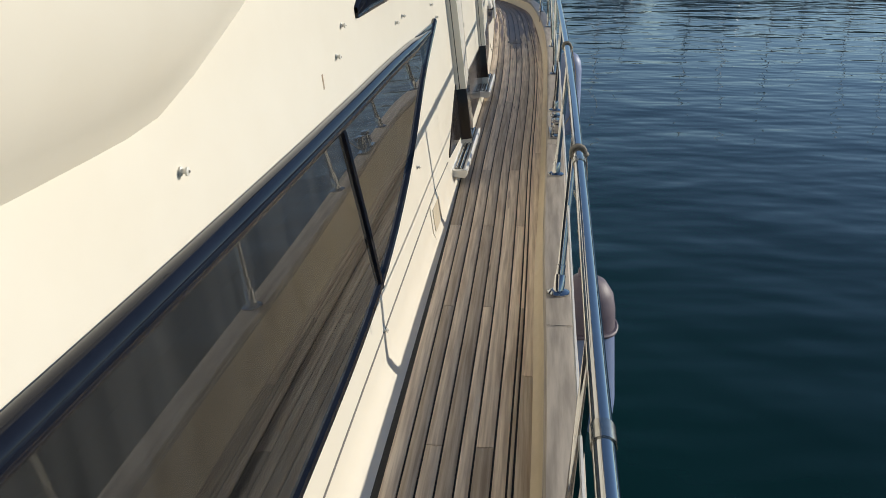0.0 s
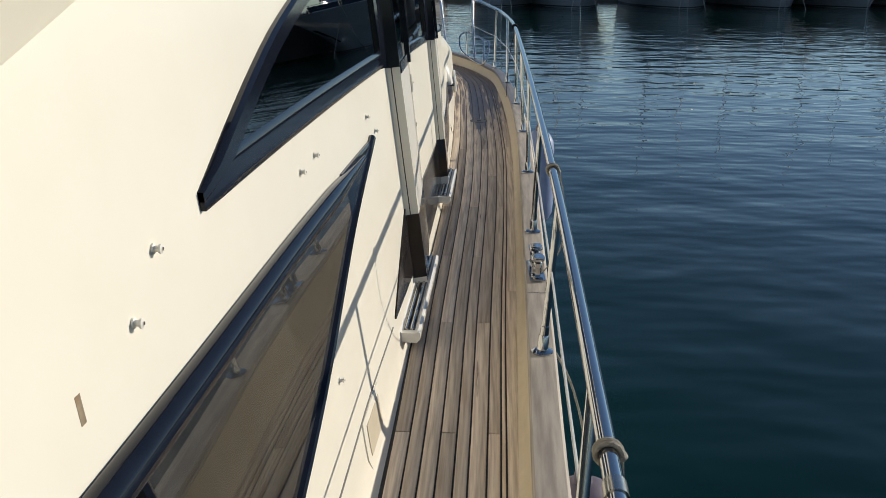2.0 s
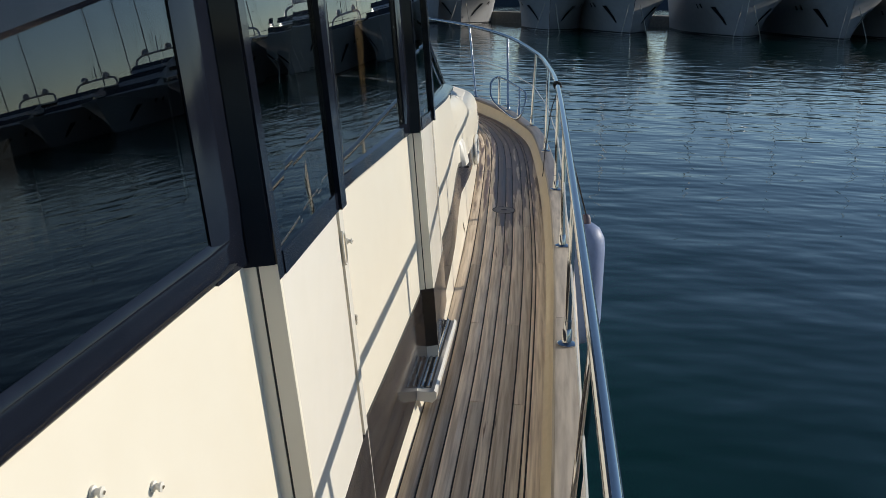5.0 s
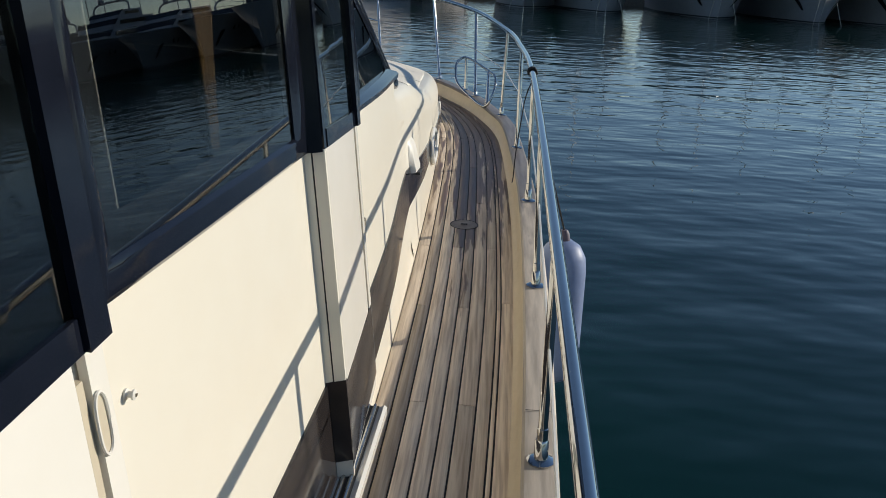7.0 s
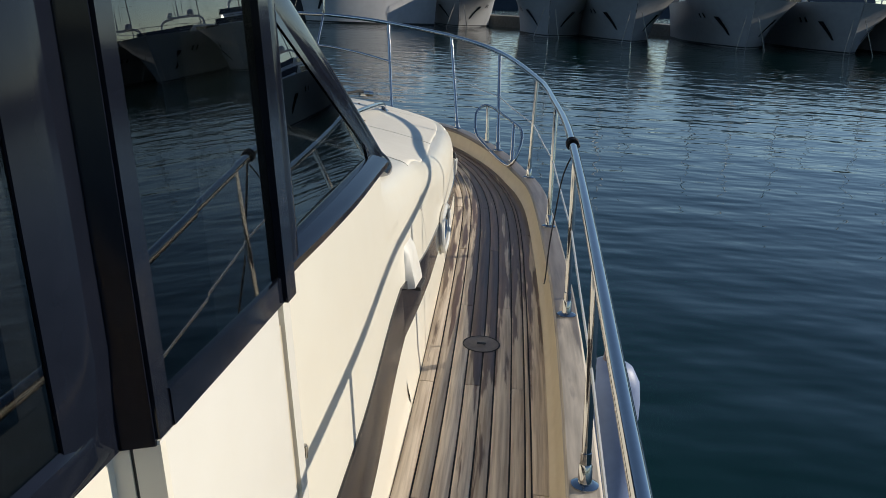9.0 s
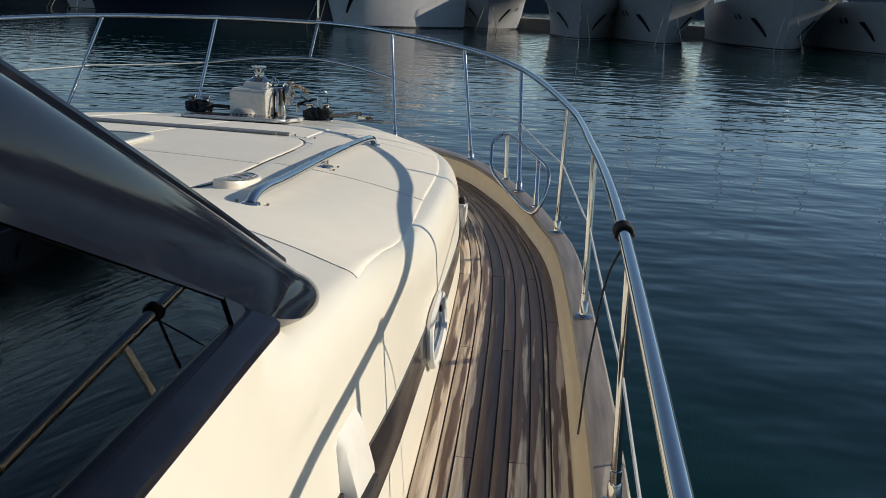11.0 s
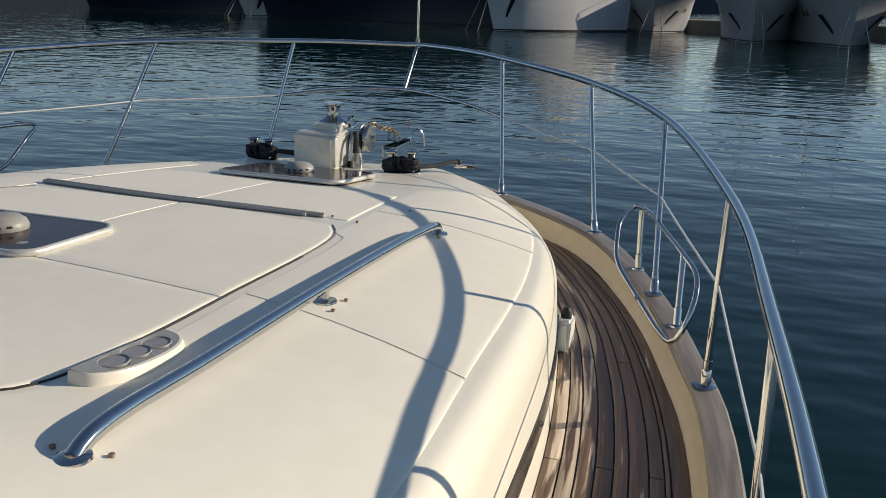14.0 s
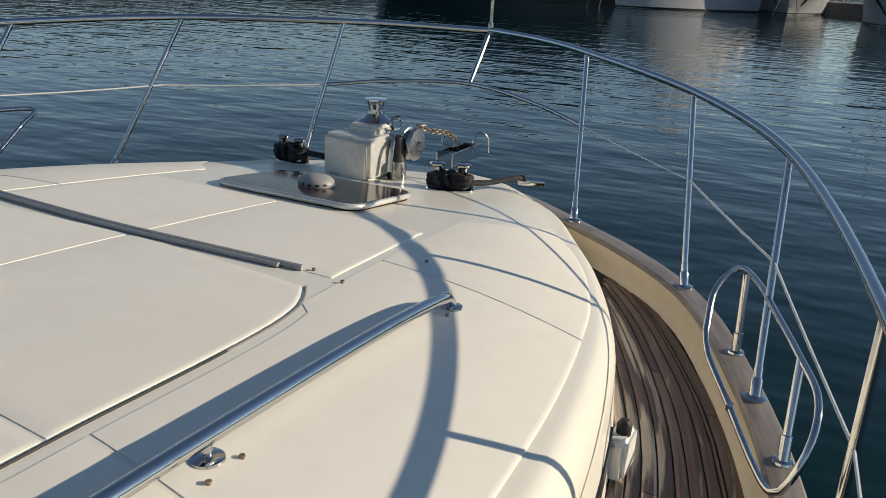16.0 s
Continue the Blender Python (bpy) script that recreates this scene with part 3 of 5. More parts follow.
for i in range(ny + 1):
    y = -3.8 + 11.78 * i / ny
    hi = min(2.25, pillar_high(y)) if y < 6.74 else quarter_low(y) + 0.006 - 0.17 * max(0.0, y - 7.74)
    for j in range(nz + 1):
        z = deck_z(y) - 0.02 + (hi - deck_z(y) + 0.02) * j / nz
        q = side_pt(y, z)
        if y > 7.72:
            # the upper edge rolls inboard to meet the trunk's rounded shoulder
            b = min(1.0, (y - 7.72) / 0.245)
            z1 = top_z(foot(y) - 0.12, y)
            h = top_z(side_x(y, z1 - 0.13) - 0.085, y) - z1 + 0.13
            u = min(1.0, max(0.0, (z - z1 + 0.13) / h))
            if u > 0:
                q.x += (side_x(y, z1 - 0.13) + 0.004 - 0.083 * (1 - math.sqrt(1 - u * u)) - q.x) * b * b * (3 - 2 * b)
        vs[i, j] = bm.verts.new(q)
for i in range(ny):
    for j in range(nz):
        q = [vs[i, j], vs[i + 1, j], vs[i + 1, j + 1], vs[i, j + 1]]
        c = sum((v.co for v in q), Vector()) / 4
        if not in_window(c.y, c.z):
            bm.faces.new(q)
part("side_shell", bm, GEL, cabin)
# added dark sheets keep the cabin black behind the glass
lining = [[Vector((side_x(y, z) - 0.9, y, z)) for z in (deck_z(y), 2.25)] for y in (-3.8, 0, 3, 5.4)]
part("cabin_dark_sheet", sheet(lining), INSIDE, cabin)
port = [[Vector((-side_line(y) + 0.1 * (z - 0.4), y, z)) for z in (deck_z(y), 1.0, min(2.25, pillar_high(y)))] for y in (-3.8, 0, 3, 5.3, 6.5, 7.97)]
part("port_wall", sheet(port), GEL, cabin)
part("port_dark_sheet", sheet([[q + Vector((0.03, 0, 0)) for q in r] for r in port]), INSIDE, cabin)
roof_rows = [[Vector((w, y, z)), Vector((0, y, z + 0.08)), Vector((-w, y, z))] for w, y, z in ((1.25, -3.8, 2.26), (1.42, 0, 2.26), (1.46, 5.3, 2.30), (1.36, 6.2, 2.28), (1.28, 6.75, 2.06))]
part("roof", slab(roof_rows, (0, 0, -0.05)), GEL, cabin)
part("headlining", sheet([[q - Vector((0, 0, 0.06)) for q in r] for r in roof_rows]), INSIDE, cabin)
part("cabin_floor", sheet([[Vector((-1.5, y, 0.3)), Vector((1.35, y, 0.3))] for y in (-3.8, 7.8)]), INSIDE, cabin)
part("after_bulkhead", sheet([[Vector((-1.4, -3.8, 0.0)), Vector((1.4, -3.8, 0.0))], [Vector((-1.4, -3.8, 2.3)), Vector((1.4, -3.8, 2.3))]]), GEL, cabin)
# added dark sheet: stops daylight and water showing through the quarter glass
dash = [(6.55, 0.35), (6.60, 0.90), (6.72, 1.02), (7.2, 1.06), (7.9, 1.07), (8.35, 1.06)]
part("dash_dark_sheet", sheet([[Vector((side_x(min(y, 7.9), 1.0) * k - 0.04, y, z)) for k in (-0.97, -0.5, 0.0, 0.5, 1.0)] for y, z in dash]), INSIDE, cabin, "added dark sheet closing off the cabin below the windscreen")

# overhanging moulding under the flybridge wing, creased along its lower edge
wing_low = lambda y: 1.214 + 0.004 * y + 0.155 * (math.sqrt((y - 1.2)**2 + 0.004) + y - 1.2)
rows = []
for i in range(80):
    y = -3.8 + 7.6 * i / 79
    rows.append([side_pt(y, wing_low(y) + h, -0.002 + 0.15 * min(1.0, max(0.02, (3.1 - y) / 0.7)) * (1 - math.exp(-h / 0.11)) - 0.05 * max(0.0, h - 0.25)) for h in (-0.004, 0.0, 0.008, 0.02, 0.04, 0.06, 0.09, 0.12, 0.16, 0.20, 0.25, 0.32, 0.42, 0.55, 0.75)])
wing = thing("wing_moulding", "cream overhanging moulding below the flybridge wing", "moulding", kind="structure")
part("wing_shell", sheet(rows), GEL, wing)
for h in (0.212,):
    part("wing_groove", tube([side_pt(y, wing_low(y) + h, 0.15 * (1 - math.exp(-h / 0.11))) for y in [-3.6 + 0.2 * i for i in range(31)]], 0.0024, 6), GEL_SHADED, wing)


def frit(win, y0, y1, low, high, wid):
    """The black edge printed round a bonded pane."""
    part("black_edge", side_patch(y0, y1, lambda y: low(y), lambda y: min(low(y) + wid, high(y)), 0.0015, 0.002, nz=2), RUBBER, win)
    part("black_edge", side_patch(y0, y1, lambda y: max(high(y) - wid, low(y)), lambda y: high(y), 0.0012, 0.002, nz=2), RUBBER, win)
    part("black_edge", side_patch(y0, y0 + wid, low, high, 0.0010, 0.002, nz=3, ny=2), RUBBER, win)
    part("black_edge", side_patch(y1 - wid, y1, low, high, 0.0010, 0.002, nz=3, ny=2), RUBBER, win)


# lower saloon window, tapering to a point forward
w1 = thing("window_1", "long dark tinted saloon window in a black frame", "window", kind="structure")
part("pane", side_patch(-3.8, 3.98, lambda y: win1_low(y) + 0.015, lambda y: win1_high(y) - 0.012, 0.0045, 0.005, ny=90), GLASS_DUSTY, w1, "tinted window glass")
bar = [side_pt(y, win1_high(y) - 0.022, 0.012) for y in [-3.8 + 0.1 * i for i in range(80)]]
for a, b in ((0, 53), (53, 77)):
    part("top_frame", tube(bar[a:b + 1], [0.027 * min(1.0, 0.2 + (4.0 - p.y) / 0.7) for p in bar[a:b + 1]], 12), BLACK_GLOSS, w1, "rounded black frame moulding")
part("frame_point", side_patch(3.58, 4.085, lambda y: win1_low(y) - 0.012, lambda y: win1_high(y), 0.0, 0.014, rim=0.006), BLACK_GLOSS, w1)
part("bottom_frame", tube([side_pt(y, win1_low(y) + 0.006, 0.008) for y in [-3.8 + 0.1 * i for i in range(80)]], 0.014, 8), BLACK_GLOSS, w1)
part("mullion", tube([side_pt(2.14, 1.02, 0.008), side_pt(2.23, 0.76, 0.008), side_pt(2.31, 0.49, 0.008)], 0.014, 8), BLACK_GLOSS, w1, "black window divider")

frit(w1, -3.8, 3.9, lambda y: win1_low(y) + 0.004, lambda y: win1_high(y) - 0.004, 0.10)
part("black_edge", side_patch(3.5, 3.92, lambda y: win1_low(y) + 0.004, lambda y: win1_high(y) - 0.004, 0.0008, 0.002), RUBBER, w1)

# upper window with a spear-shaped black frame
w2 = thing("window_2", "large dark side window in a spear-shaped black frame", "window", kind="structure")
part("pane", side_patch(2.72, 4.56, lambda y: win2_low(y) + 0.04, lambda y: win2_high(y) - 0.03, 0.0045, 0.005), GLASS, w2, "tinted window glass")
part("frame_bottom", side_patch(2.54, 4.62, lambda y: win2_low(y) - 0.008, lambda y: min(win2_low(y) + 0.058, win2_high(y) + 0.004), 0.0, 0.016, rim=0.007), BLACK_GLOSS, w2)
part("frame_top", side_patch(2.54, 4.58, lambda y: win2_high(y) - min(0.048, 0.2 * (y - 2.48)), lambda y: win2_high(y) + 0.004, 0.0, 0.018, rim=0.008), BLACK_GLOSS, w2)
part("frame_post", side_patch(4.48, 4.625, 1.26, 1.90, 0.0, 0.018, rim=0.006), BLACK_GLOSS, w2)
part("frame_head", side_patch(4.5, 7.0, 1.80, 2.0, 0.0, 0.02), BLACK_GLOSS, w2)
frit(w2, 2.6, 4.56, lambda y: win2_low(y) + 0.03, lambda y: win2_high(y) - 0.03, 0.11)
part("black_edge", side_patch(2.6, 3.1, lambda y: win2_low(y) + 0.03, lambda y: win2_high(y) - 0.03, 0.0008, 0.002), RUBBER, w2)

w3 = thing("window_3", "dark rectangular side window in a broad black frame", "window", kind="structure")
part("pane", side_patch(5.225, 6.08, 1.28, 1.9, 0.0045, 0.005), GLASS, w3, "tinted window glass").visible_shadow = False
part("frame_bottom", side_patch(5.18, 6.16, 1.250, 1.300, 0.0, 0.016, rim=0.007), BLACK_GLOSS, w3)
part("frame_post", side_patch(5.19, 5.245, 1.252, 1.9, 0.0, 0.02, rim=0.008), BLACK_GLOSS, w3)
part("frame_post", side_patch(6.05, 6.16, 1.252, 1.9, 0.0, 0.02, rim=0.008), BLACK_GLOSS, w3)
frit(w3, 5.22, 6.08, lambda y: 1.28, lambda y: 1.9, 0.07)

w4 = thing("window_4", "triangular dark quarter window beside the windscreen", "window", kind="structure")


def quarter_foot(y):
    """The foot of the quarter glass: a straight line set back behind a sloping black sill."""
    a, b = (Vector((side_x(q, quarter_low(q)) - back, q, quarter_low(q) + 0.018)) for q, back in ((6.70, 0.016), (7.78, 0.036)))
    return a.lerp(b, (y - 6.70) / 1.08)


def quarter_pt(y, f, off=0.0):
    """On the quarter glass, from its foot (0) to the pillar (1)."""
    return quarter_foot(y).lerp(quarter_top(y) + Vector((0.02, 0, -0.004)), f) + Vector((off, 0.1 * off, 0.1 * off))


ys = [6.70 + 1.08 * i / 18 for i in range(19)]
part("pane", slab([[quarter_pt(y, k / 6) for k in range(7)] for y in ys], (-0.005, 0, 0)), GLASS, w4, "tinted window glass")
part("sill", slab([[quarter_foot(y) + Vector((-0.006, 0, 0.012)), quarter_foot(y) + Vector((0.012, 0, 0.010)), side_pt(y, quarter_low(y) + 0.020, 0.008), side_pt(y, quarter_low(y) + 0.012, 0.015), side_pt(y, quarter_low(y) - 0.004, 0.012)] for y in ys + [7.80]], (-0.01, 0, -0.006)), BLACK_GLOSS, w4, "sloping black sill below the glass")
part("black_edge", slab([[quarter_pt(y, f, 0.003) for f in (0.93, 0.965, 1.0)] for y in ys], (-0.002, 0, 0)), BLACK_GLOSS, w4)
part("black_edge", slab([[quarter_pt(y, f, 0.004) for f in (0.0, 0.5, 1.0)] for y in (7.735, 7.76, 7.79)], (-0.002, 0, 0)), BLACK_GLOSS, w4)
tip = [quarter_foot(7.78), quarter_top(7.78), quarter_top(7.90), side_pt(7.815, 1.234, 0.006)]
part("frame_point", slab([[tip[0], tip[3]], [tip[1], tip[2]]], (-0.012, 0, -0.006)), BLACK_GLOSS, w4)
part("frame_post", side_patch(6.72, 6.775, 1.25, 1.71, 0.0, 0.018, rim=0.006), BLACK_GLOSS, w4)


def side_door(y0, y2, d0, name, label, drop=0.0):
    """A sliding side door standing proud at its after edge and flush at the forward one: panel, band, window and frame."""
    d = thing(name, label, "door", kind="structure")
    band_lo, band_hi = 0.36 + 0.055 * (y0 - 4.57), 0.655 + 0.02 * (y0 - 4.57)
    foot_z = deck_z(y0) + 0.075
    y1 = y0 + 0.014

    def off(y):
        return d0 + (0.012 - d0) * (y - y1) / (y2 - y1)

    def facet(ya, yb, za, zb, mat, nm, lab="", extra=0.0):
        """A plate on the door's face."""
        tip = lambda z, y: z + drop * (1 - (y - y1) / (y2 - y1)) if z in (1.222, 1.22, 1.264, 1.258) else z
        rows = [[side_pt(y, tip(za, y) + (tip(zb, y) - tip(za, y)) * k / 3, off(y) + extra) for k in range(4)] for y in (ya, (ya * 2 + yb) / 3, (ya + yb * 2) / 3, yb)]
        return part(nm, slab(rows, (-0.012, 0, 0)), mat, d, lab, smooth=False)

    def end(oa, ob, za, zb, mat, nm, lab="", dy=0.0):
        """A strip of the after edge, between two distances from the cabin side."""
        rows = [[side_pt(y0 + dy + 0.014 * o / d0, za + (zb - za) * k / 3, o) for k in range(4)] for o in (oa, (oa + ob) / 2, ob)]
        return part(nm, slab(rows, (0, 0.012, 0)), mat, d, lab, smooth=False)

    end(0.0, d0 * 0.36, band_hi, 1.25, GEL, "edge_bead")
    end(d0 * 0.36, d0 * 0.44, foot_z, 1.25, RUBBER, "gasket", dy=0.002)
    end(d0 * 0.44, d0, band_hi, 1.25, GEL, "after_edge", "cream after edge of the door")
    end(-0.002, d0 + 0.002, band_lo + 0.02, band_hi, BLACK_BAND, "edge_band", "black band across the door edge", dy=-0.003)
    end(0.0, d0, foot_z, band_lo + 0.02, GEL, "edge_foot")
    end(-0.002, d0 - 0.003, 1.25, 1.9, BLACK_GLOSS, "window_edge", "black after edge of the window", dy=-0.003)
    facet(y1, y2 - 0.075, band_hi - 0.01, 1.22, GEL_WHITE, "panel", "white door panel")
    facet(y2 - 0.066, y2 - 0.050, band_hi - 0.04, 1.19, GEL_SHADED, "pull_slot", "recessed vertical pull", -0.005)
    facet(y2 - 0.043, y2, foot_z + 0.04, 1.22, GEL_WHITE, "leading_edge")
    facet(y1, y2 - 0.01, band_lo, band_hi - 0.012, BLACK_BAND, "panel_band", "dark gloss band across the door", 0.001)
    facet(y1, y2 - 0.01, foot_z, band_lo - 0.002, GEL_WHITE, "kick_panel", "", -0.003)
    facet(y1, y1 + 0.035, 1.222, 1.9, BLACK_GLOSS, "window_frame", "", 0.001)
    facet(y2 - 0.045, y2 + 0.012, 1.222, 1.9, BLACK_GLOSS, "window_frame", "", 0.010)
    facet(y1 + 0.035, y2 - 0.045, 1.222, 1.264, BLACK_GLOSS, "window_frame", "", 0.003)
    facet(y1 + 0.030, y2 - 0.040, 1.258, 1.9, GLASS, "pane", "tinted window glass", -0.002)
    # black sheet close behind the pane, in place of the dark interior
    facet(y1, y2, 1.25, 1.9, RUBBER, "window_backing", "", -0.030)
    seam = [side_pt(y2 + 0.008, foot_z + (1.24 - foot_z) * k / 6, 0.001) for k in range(7)]
    part("gasket", tube(seam, 0.004, 6), RUBBER, d)
    part("latch", block((0.012, 0.014, 0.028), side_pt(y2 + 0.010, 0.93, 0.008), 0.003), STEEL_DULL, d, "small metal latch")
    return d


side_door(4.61, 5.19, 0.055, "door_1", "white sliding side door with a tinted window and black band")
side_door(6.14, 6.70, 0.046, "door_2", "white sliding side door with a tinted window and black band", 0.034)


def sill_track(y0, y1, z0):
    t = thing("door_track", "white door sill with two metal runners", "door track", "door sill tracks")
    zc = deck_z((y0 + y1) / 2) + z0
    rows = [[Vector((side_x(y, zc) + o, y, deck_z(y) + z0 + h)) for o, h in ((-0.01, -0.03), (0.062, -0.035), (0.075, -0.020), (0.075, 0.004), (0.066, 0.010), (0.058, 0.004), (0.008, 0.004), (-0.01, 0.02))] for y in (y0, (y0 + y1) / 2, y1)]
    part("sill", sheet(rows, closed=True), GEL_WHITE, t)
    for o in (0.020, 0.040):
        part("runner", tube([Vector((side_x(y, zc) + o, y, deck_z(y) + z0 + 0.006)) for y in (y0 + 0.03, y1)], 0.006, 8), STEEL_DULL, t, "metal runner")
    part("gap", slab([[Vector((side_x(y, zc) + o, y, deck_z(y) + z0 + 0.0055)) for o in (0.012, 0.052)] for y in (y0 + 0.03, y1)], (0, 0, -0.002)), RUBBER, t, smooth=False)


sill_track(4.12, 4.95, 0.075)
sill_track(5.88, 6.50, 0.085)

# dark gloss band low on the side
band = thing("side_band", "dark gloss band running low along the cabin side", "trim band", kind="structure")
part("band", side_patch(4.06, 4.62, lambda y: 0.425 - 0.03 * (y - 4.0), lambda y: 0.43 + 0.46 * (y - 4.06), 0.0, 0.006), BLACK_BAND, band)
part("band", side_patch(5.21, 6.145, lambda y: 0.36 + 0.05 * (y - 5.3), lambda y: 0.655 + 0.03 * (y - 5.3), 0.0, 0.006), BLACK_BAND, band)
part("band", side_patch(6.72, 7.965, lambda y: 0.475 + 0.14 * (y - 6.77), lambda y: 0.70 + 0.09 * (y - 6.77), 0.0, 0.006), BLACK_BAND, band)


def trunk_side(y, z, off=0.0):
    k2 = min(1.0, max(0.0, (y - 7.97) / 0.6))
    return Vector(((foot(y) - 0.085 * max(0.0, z - deck_z(y))) * k2 + side_x(y, z) * (1 - k2) + off, y, z))


band_lo, band_hi = spl((7.96, 0.642), (9, 0.63), (10, 0.62), (11.2, 0.635)), spl((7.96, 0.807), (9, 0.735), (10, 0.69), (11.2, 0.665))
rows = [[trunk_side(y, z, 0.006) for z in (band_lo(y), (band_lo(y) + band_hi(y)) / 2, band_hi(y))] for y in [7.962 + 0.1 * i for i in range(33)]]
part("band", slab(rows, (-0.012, 0, 0)), BLACK_BAND, band)
groove = [side_pt(y, 0.30 + 0.058 * (y - 1.5) if y < 3.5 else 0.416, 0.0005) for y in [-3.5 + 0.15 * i for i in range(51)]]
part("moulding_groove", tube(groove, 0.0032, 6), TRIM_GREY, cabin)

curtain = thing("curtain", "gathered amber curtain behind the side window", "curtain")
rows = []
for i in range(25):
    f = i / 24
    rows.append([Vector((side_x(5.8, z) - 0.06 + 0.003 * math.sin(f * 22), c + (f - 0.5) * w, z)) for z, c, w in ((1.22, 5.765, 0.030), (1.30, 5.775, 0.036), (1.40, 5.787, 0.050), (1.47, 5.793, 0.062), (1.58, 5.805, 0.095), (1.68, 5.815, 0.130), (1.85, 5.825, 0.20), (2.1, 5.84, 0.28))])
part("cloth", slab(rows, (-0.004, 0, 0)), CURTAIN, curtain)

# ---- windscreen ----
screen = thing("windscreen", "raked black windscreen with a glossy dark lower frame", "windscreen", kind="structure")
base_line = spl((0, 8.80), (0.4, 8.75), (0.845, 8.56), (1.061, 8.423), (1.212, 8.348), (1.363, 8.287), (1.426, 8.260), (1.514, 8.185), (1.545, 8.15))
base_high = lambda x: top_z(x, base_line(x)) + 0.021
base_y = lambda x: base_line(abs(x))
base_z = lambda x: base_high(abs(x))


def screen_pt(x, f, off=0.0):
    """f from the base (0) up to the roof (1)."""
    k = 1 - 0.14 * f
    y = base_y(x) - (1.9 * f + 0.2 * f * f)
    return Vector((x * k, y - 0.10 * off, base_z(x) + 1.10 * f + 0.03 * math.sin(math.pi * min(1.0, f)) + heel(x) + off))


rows = [[screen_pt(-1.47 + 2.94 * j / 40, f) for j in range(41)] for f in (0.0, 0.03, 0.08, 0.14, 0.20, 0.3, 0.45, 0.6, 0.8, 1.0)]
part("glass", slab(rows, (0, 0.01, -0.012)), SCREEN, screen, "dark reflecting windscreen")
part("lower_frame", slab([[screen_pt(-1.44 + 2.88 * j / 40, f, o) for f, o in ((-0.004, -0.002), (0.0, 0.007), (0.008, 0.009), (0.014, 0.003))] for j in range(41)], (0, 0, -0.006)), RUBBER, screen, "black rubber gasket along the foot of the glass")
# corner pillars: a broad rounded moulding between the screen and the quarter window, with a blunt round foot
PILLAR_OUT = Vector((0.55, 0.42, 0.62))


def pillar_section(f):
    a, b = screen_pt(1.455, f, -0.004), quarter_top(7.90 - 1.95 * f) + Vector((0.006, 0, 0))
    ctrl = (a + b) / 2 + PILLAR_OUT * 0.085
    return [a * (1 - t)**2 + ctrl * 2 * t * (1 - t) + b * t * t for t in [k / 12 for k in range(13)]]


first = pillar_section(0.0)
heart = (first[0] + first[-1]) / 2 - PILLAR_OUT * 0.006
ahead = ((heart - (pillar_section(0.1)[0] + pillar_section(0.1)[-1]) / 2).normalized() + Vector((0.35, 0, 0))).normalized()
rows = []
for k in range(9, 0, -1):
    e = math.sin(math.pi / 2 * k / 9)
    w = math.sqrt(max(0.0, 1 - e * e)) * 0.98 + 0.02
    rows.append([heart + (q - heart) * w + ahead * (0.115 * e) for q in first])
rows += [pillar_section(0.72 * i / 16) for i in range(17)]
for sg in (1, -1):
    pts = [[Vector((sg * q.x, q.y, q.z + (heel(-q.x) if sg < 0 else 0.0))) for q in r] for r in rows]
    part("corner_pillar", slab(pts, (-0.02 * sg, 0, -0.015)), BLACK_GLOSS, screen, "glossy black rounded corner pillar")
    # raised trim strip with a groove along the pillar's inner edge
    for o, r_ in ((1.425, 0.0105), (1.400, 0.0085)):
        line = [screen_pt(o, 0.002 + 0.70 * i / 24, 0.006) for i in range(25)]
        part("pillar_trim", tube([Vector((sg * q.x, q.y, q.z + (heel(-q.x) if sg < 0 else 0.0))) for q in line], r_, 8), BLACK_GLOSS, screen, "raised black trim along the pillar")
    part("trim_clip", tube([Vector((sg * screen_pt(1.44, 0.05).x, screen_pt(1.44, 0.05).y, screen_pt(1.44, 0.05).z + d)) for d in (-0.012, 0.010)], 0.006, 8), STEEL_DULL, screen)

# ---- rail, stanchions, wires ----
RAIL_LINE = [(1.92, -4), (2.01, 0), (2.085, 2.45), (2.13, 4.2), (2.15, 6.5), (2.15, 8.75), (2.105, 9.9), (2.02, 10.8), (1.74, 11.9), (1.31, 12.57), (0.69, 13.14), (0.35, 13.40), (0.0, 13.56)]
rail_pts = curve_pts([(x, y, rail_z(y)) for x, y in RAIL_LINE], 0.07)


def rail_at(y):
    i = min(range(len(rail_pts)), key=lambda k: abs(rail_pts[k].y - y))
    return rail_pts[i]


def cap_at(y):
    i = min(range(len(plan)), key=lambda k: abs(plan[k].y - y))
    return Vector((plan[i].x, plan[i].y, cap_z(plan[i].y)))


def rail_heel(x):
    """The port rail stands higher still."""
    return 0.093 * x * x / (abs(x) + 0.3) if x < 0 else 0.0


guard = thing("guard_rail", "polished stainless guard rail round the deck", "railing")
mirrored = [Vector((-p.x, p.y, p.z + rail_heel(-p.x))) for p in rail_pts[-2::-1]]
part("top_rail", tube(rail_pts + mirrored, 0.0165, 14), STEEL, guard, "polished top rail")
POSTS = [(-2.3, -2.3), (-1.1, -1.1), (0.15, 0.15), (1.4, 1.4), (2.6, 2.66), (3.77, 3.83), (5.0, 5.05), (6.2, 6.24), (7.36, 7.4), (8.5, 8.55), (9.73, 9.78), (10.72, 10.79), (11.53, 11.90), (12.34, 12.56), (12.84, 13.13)]


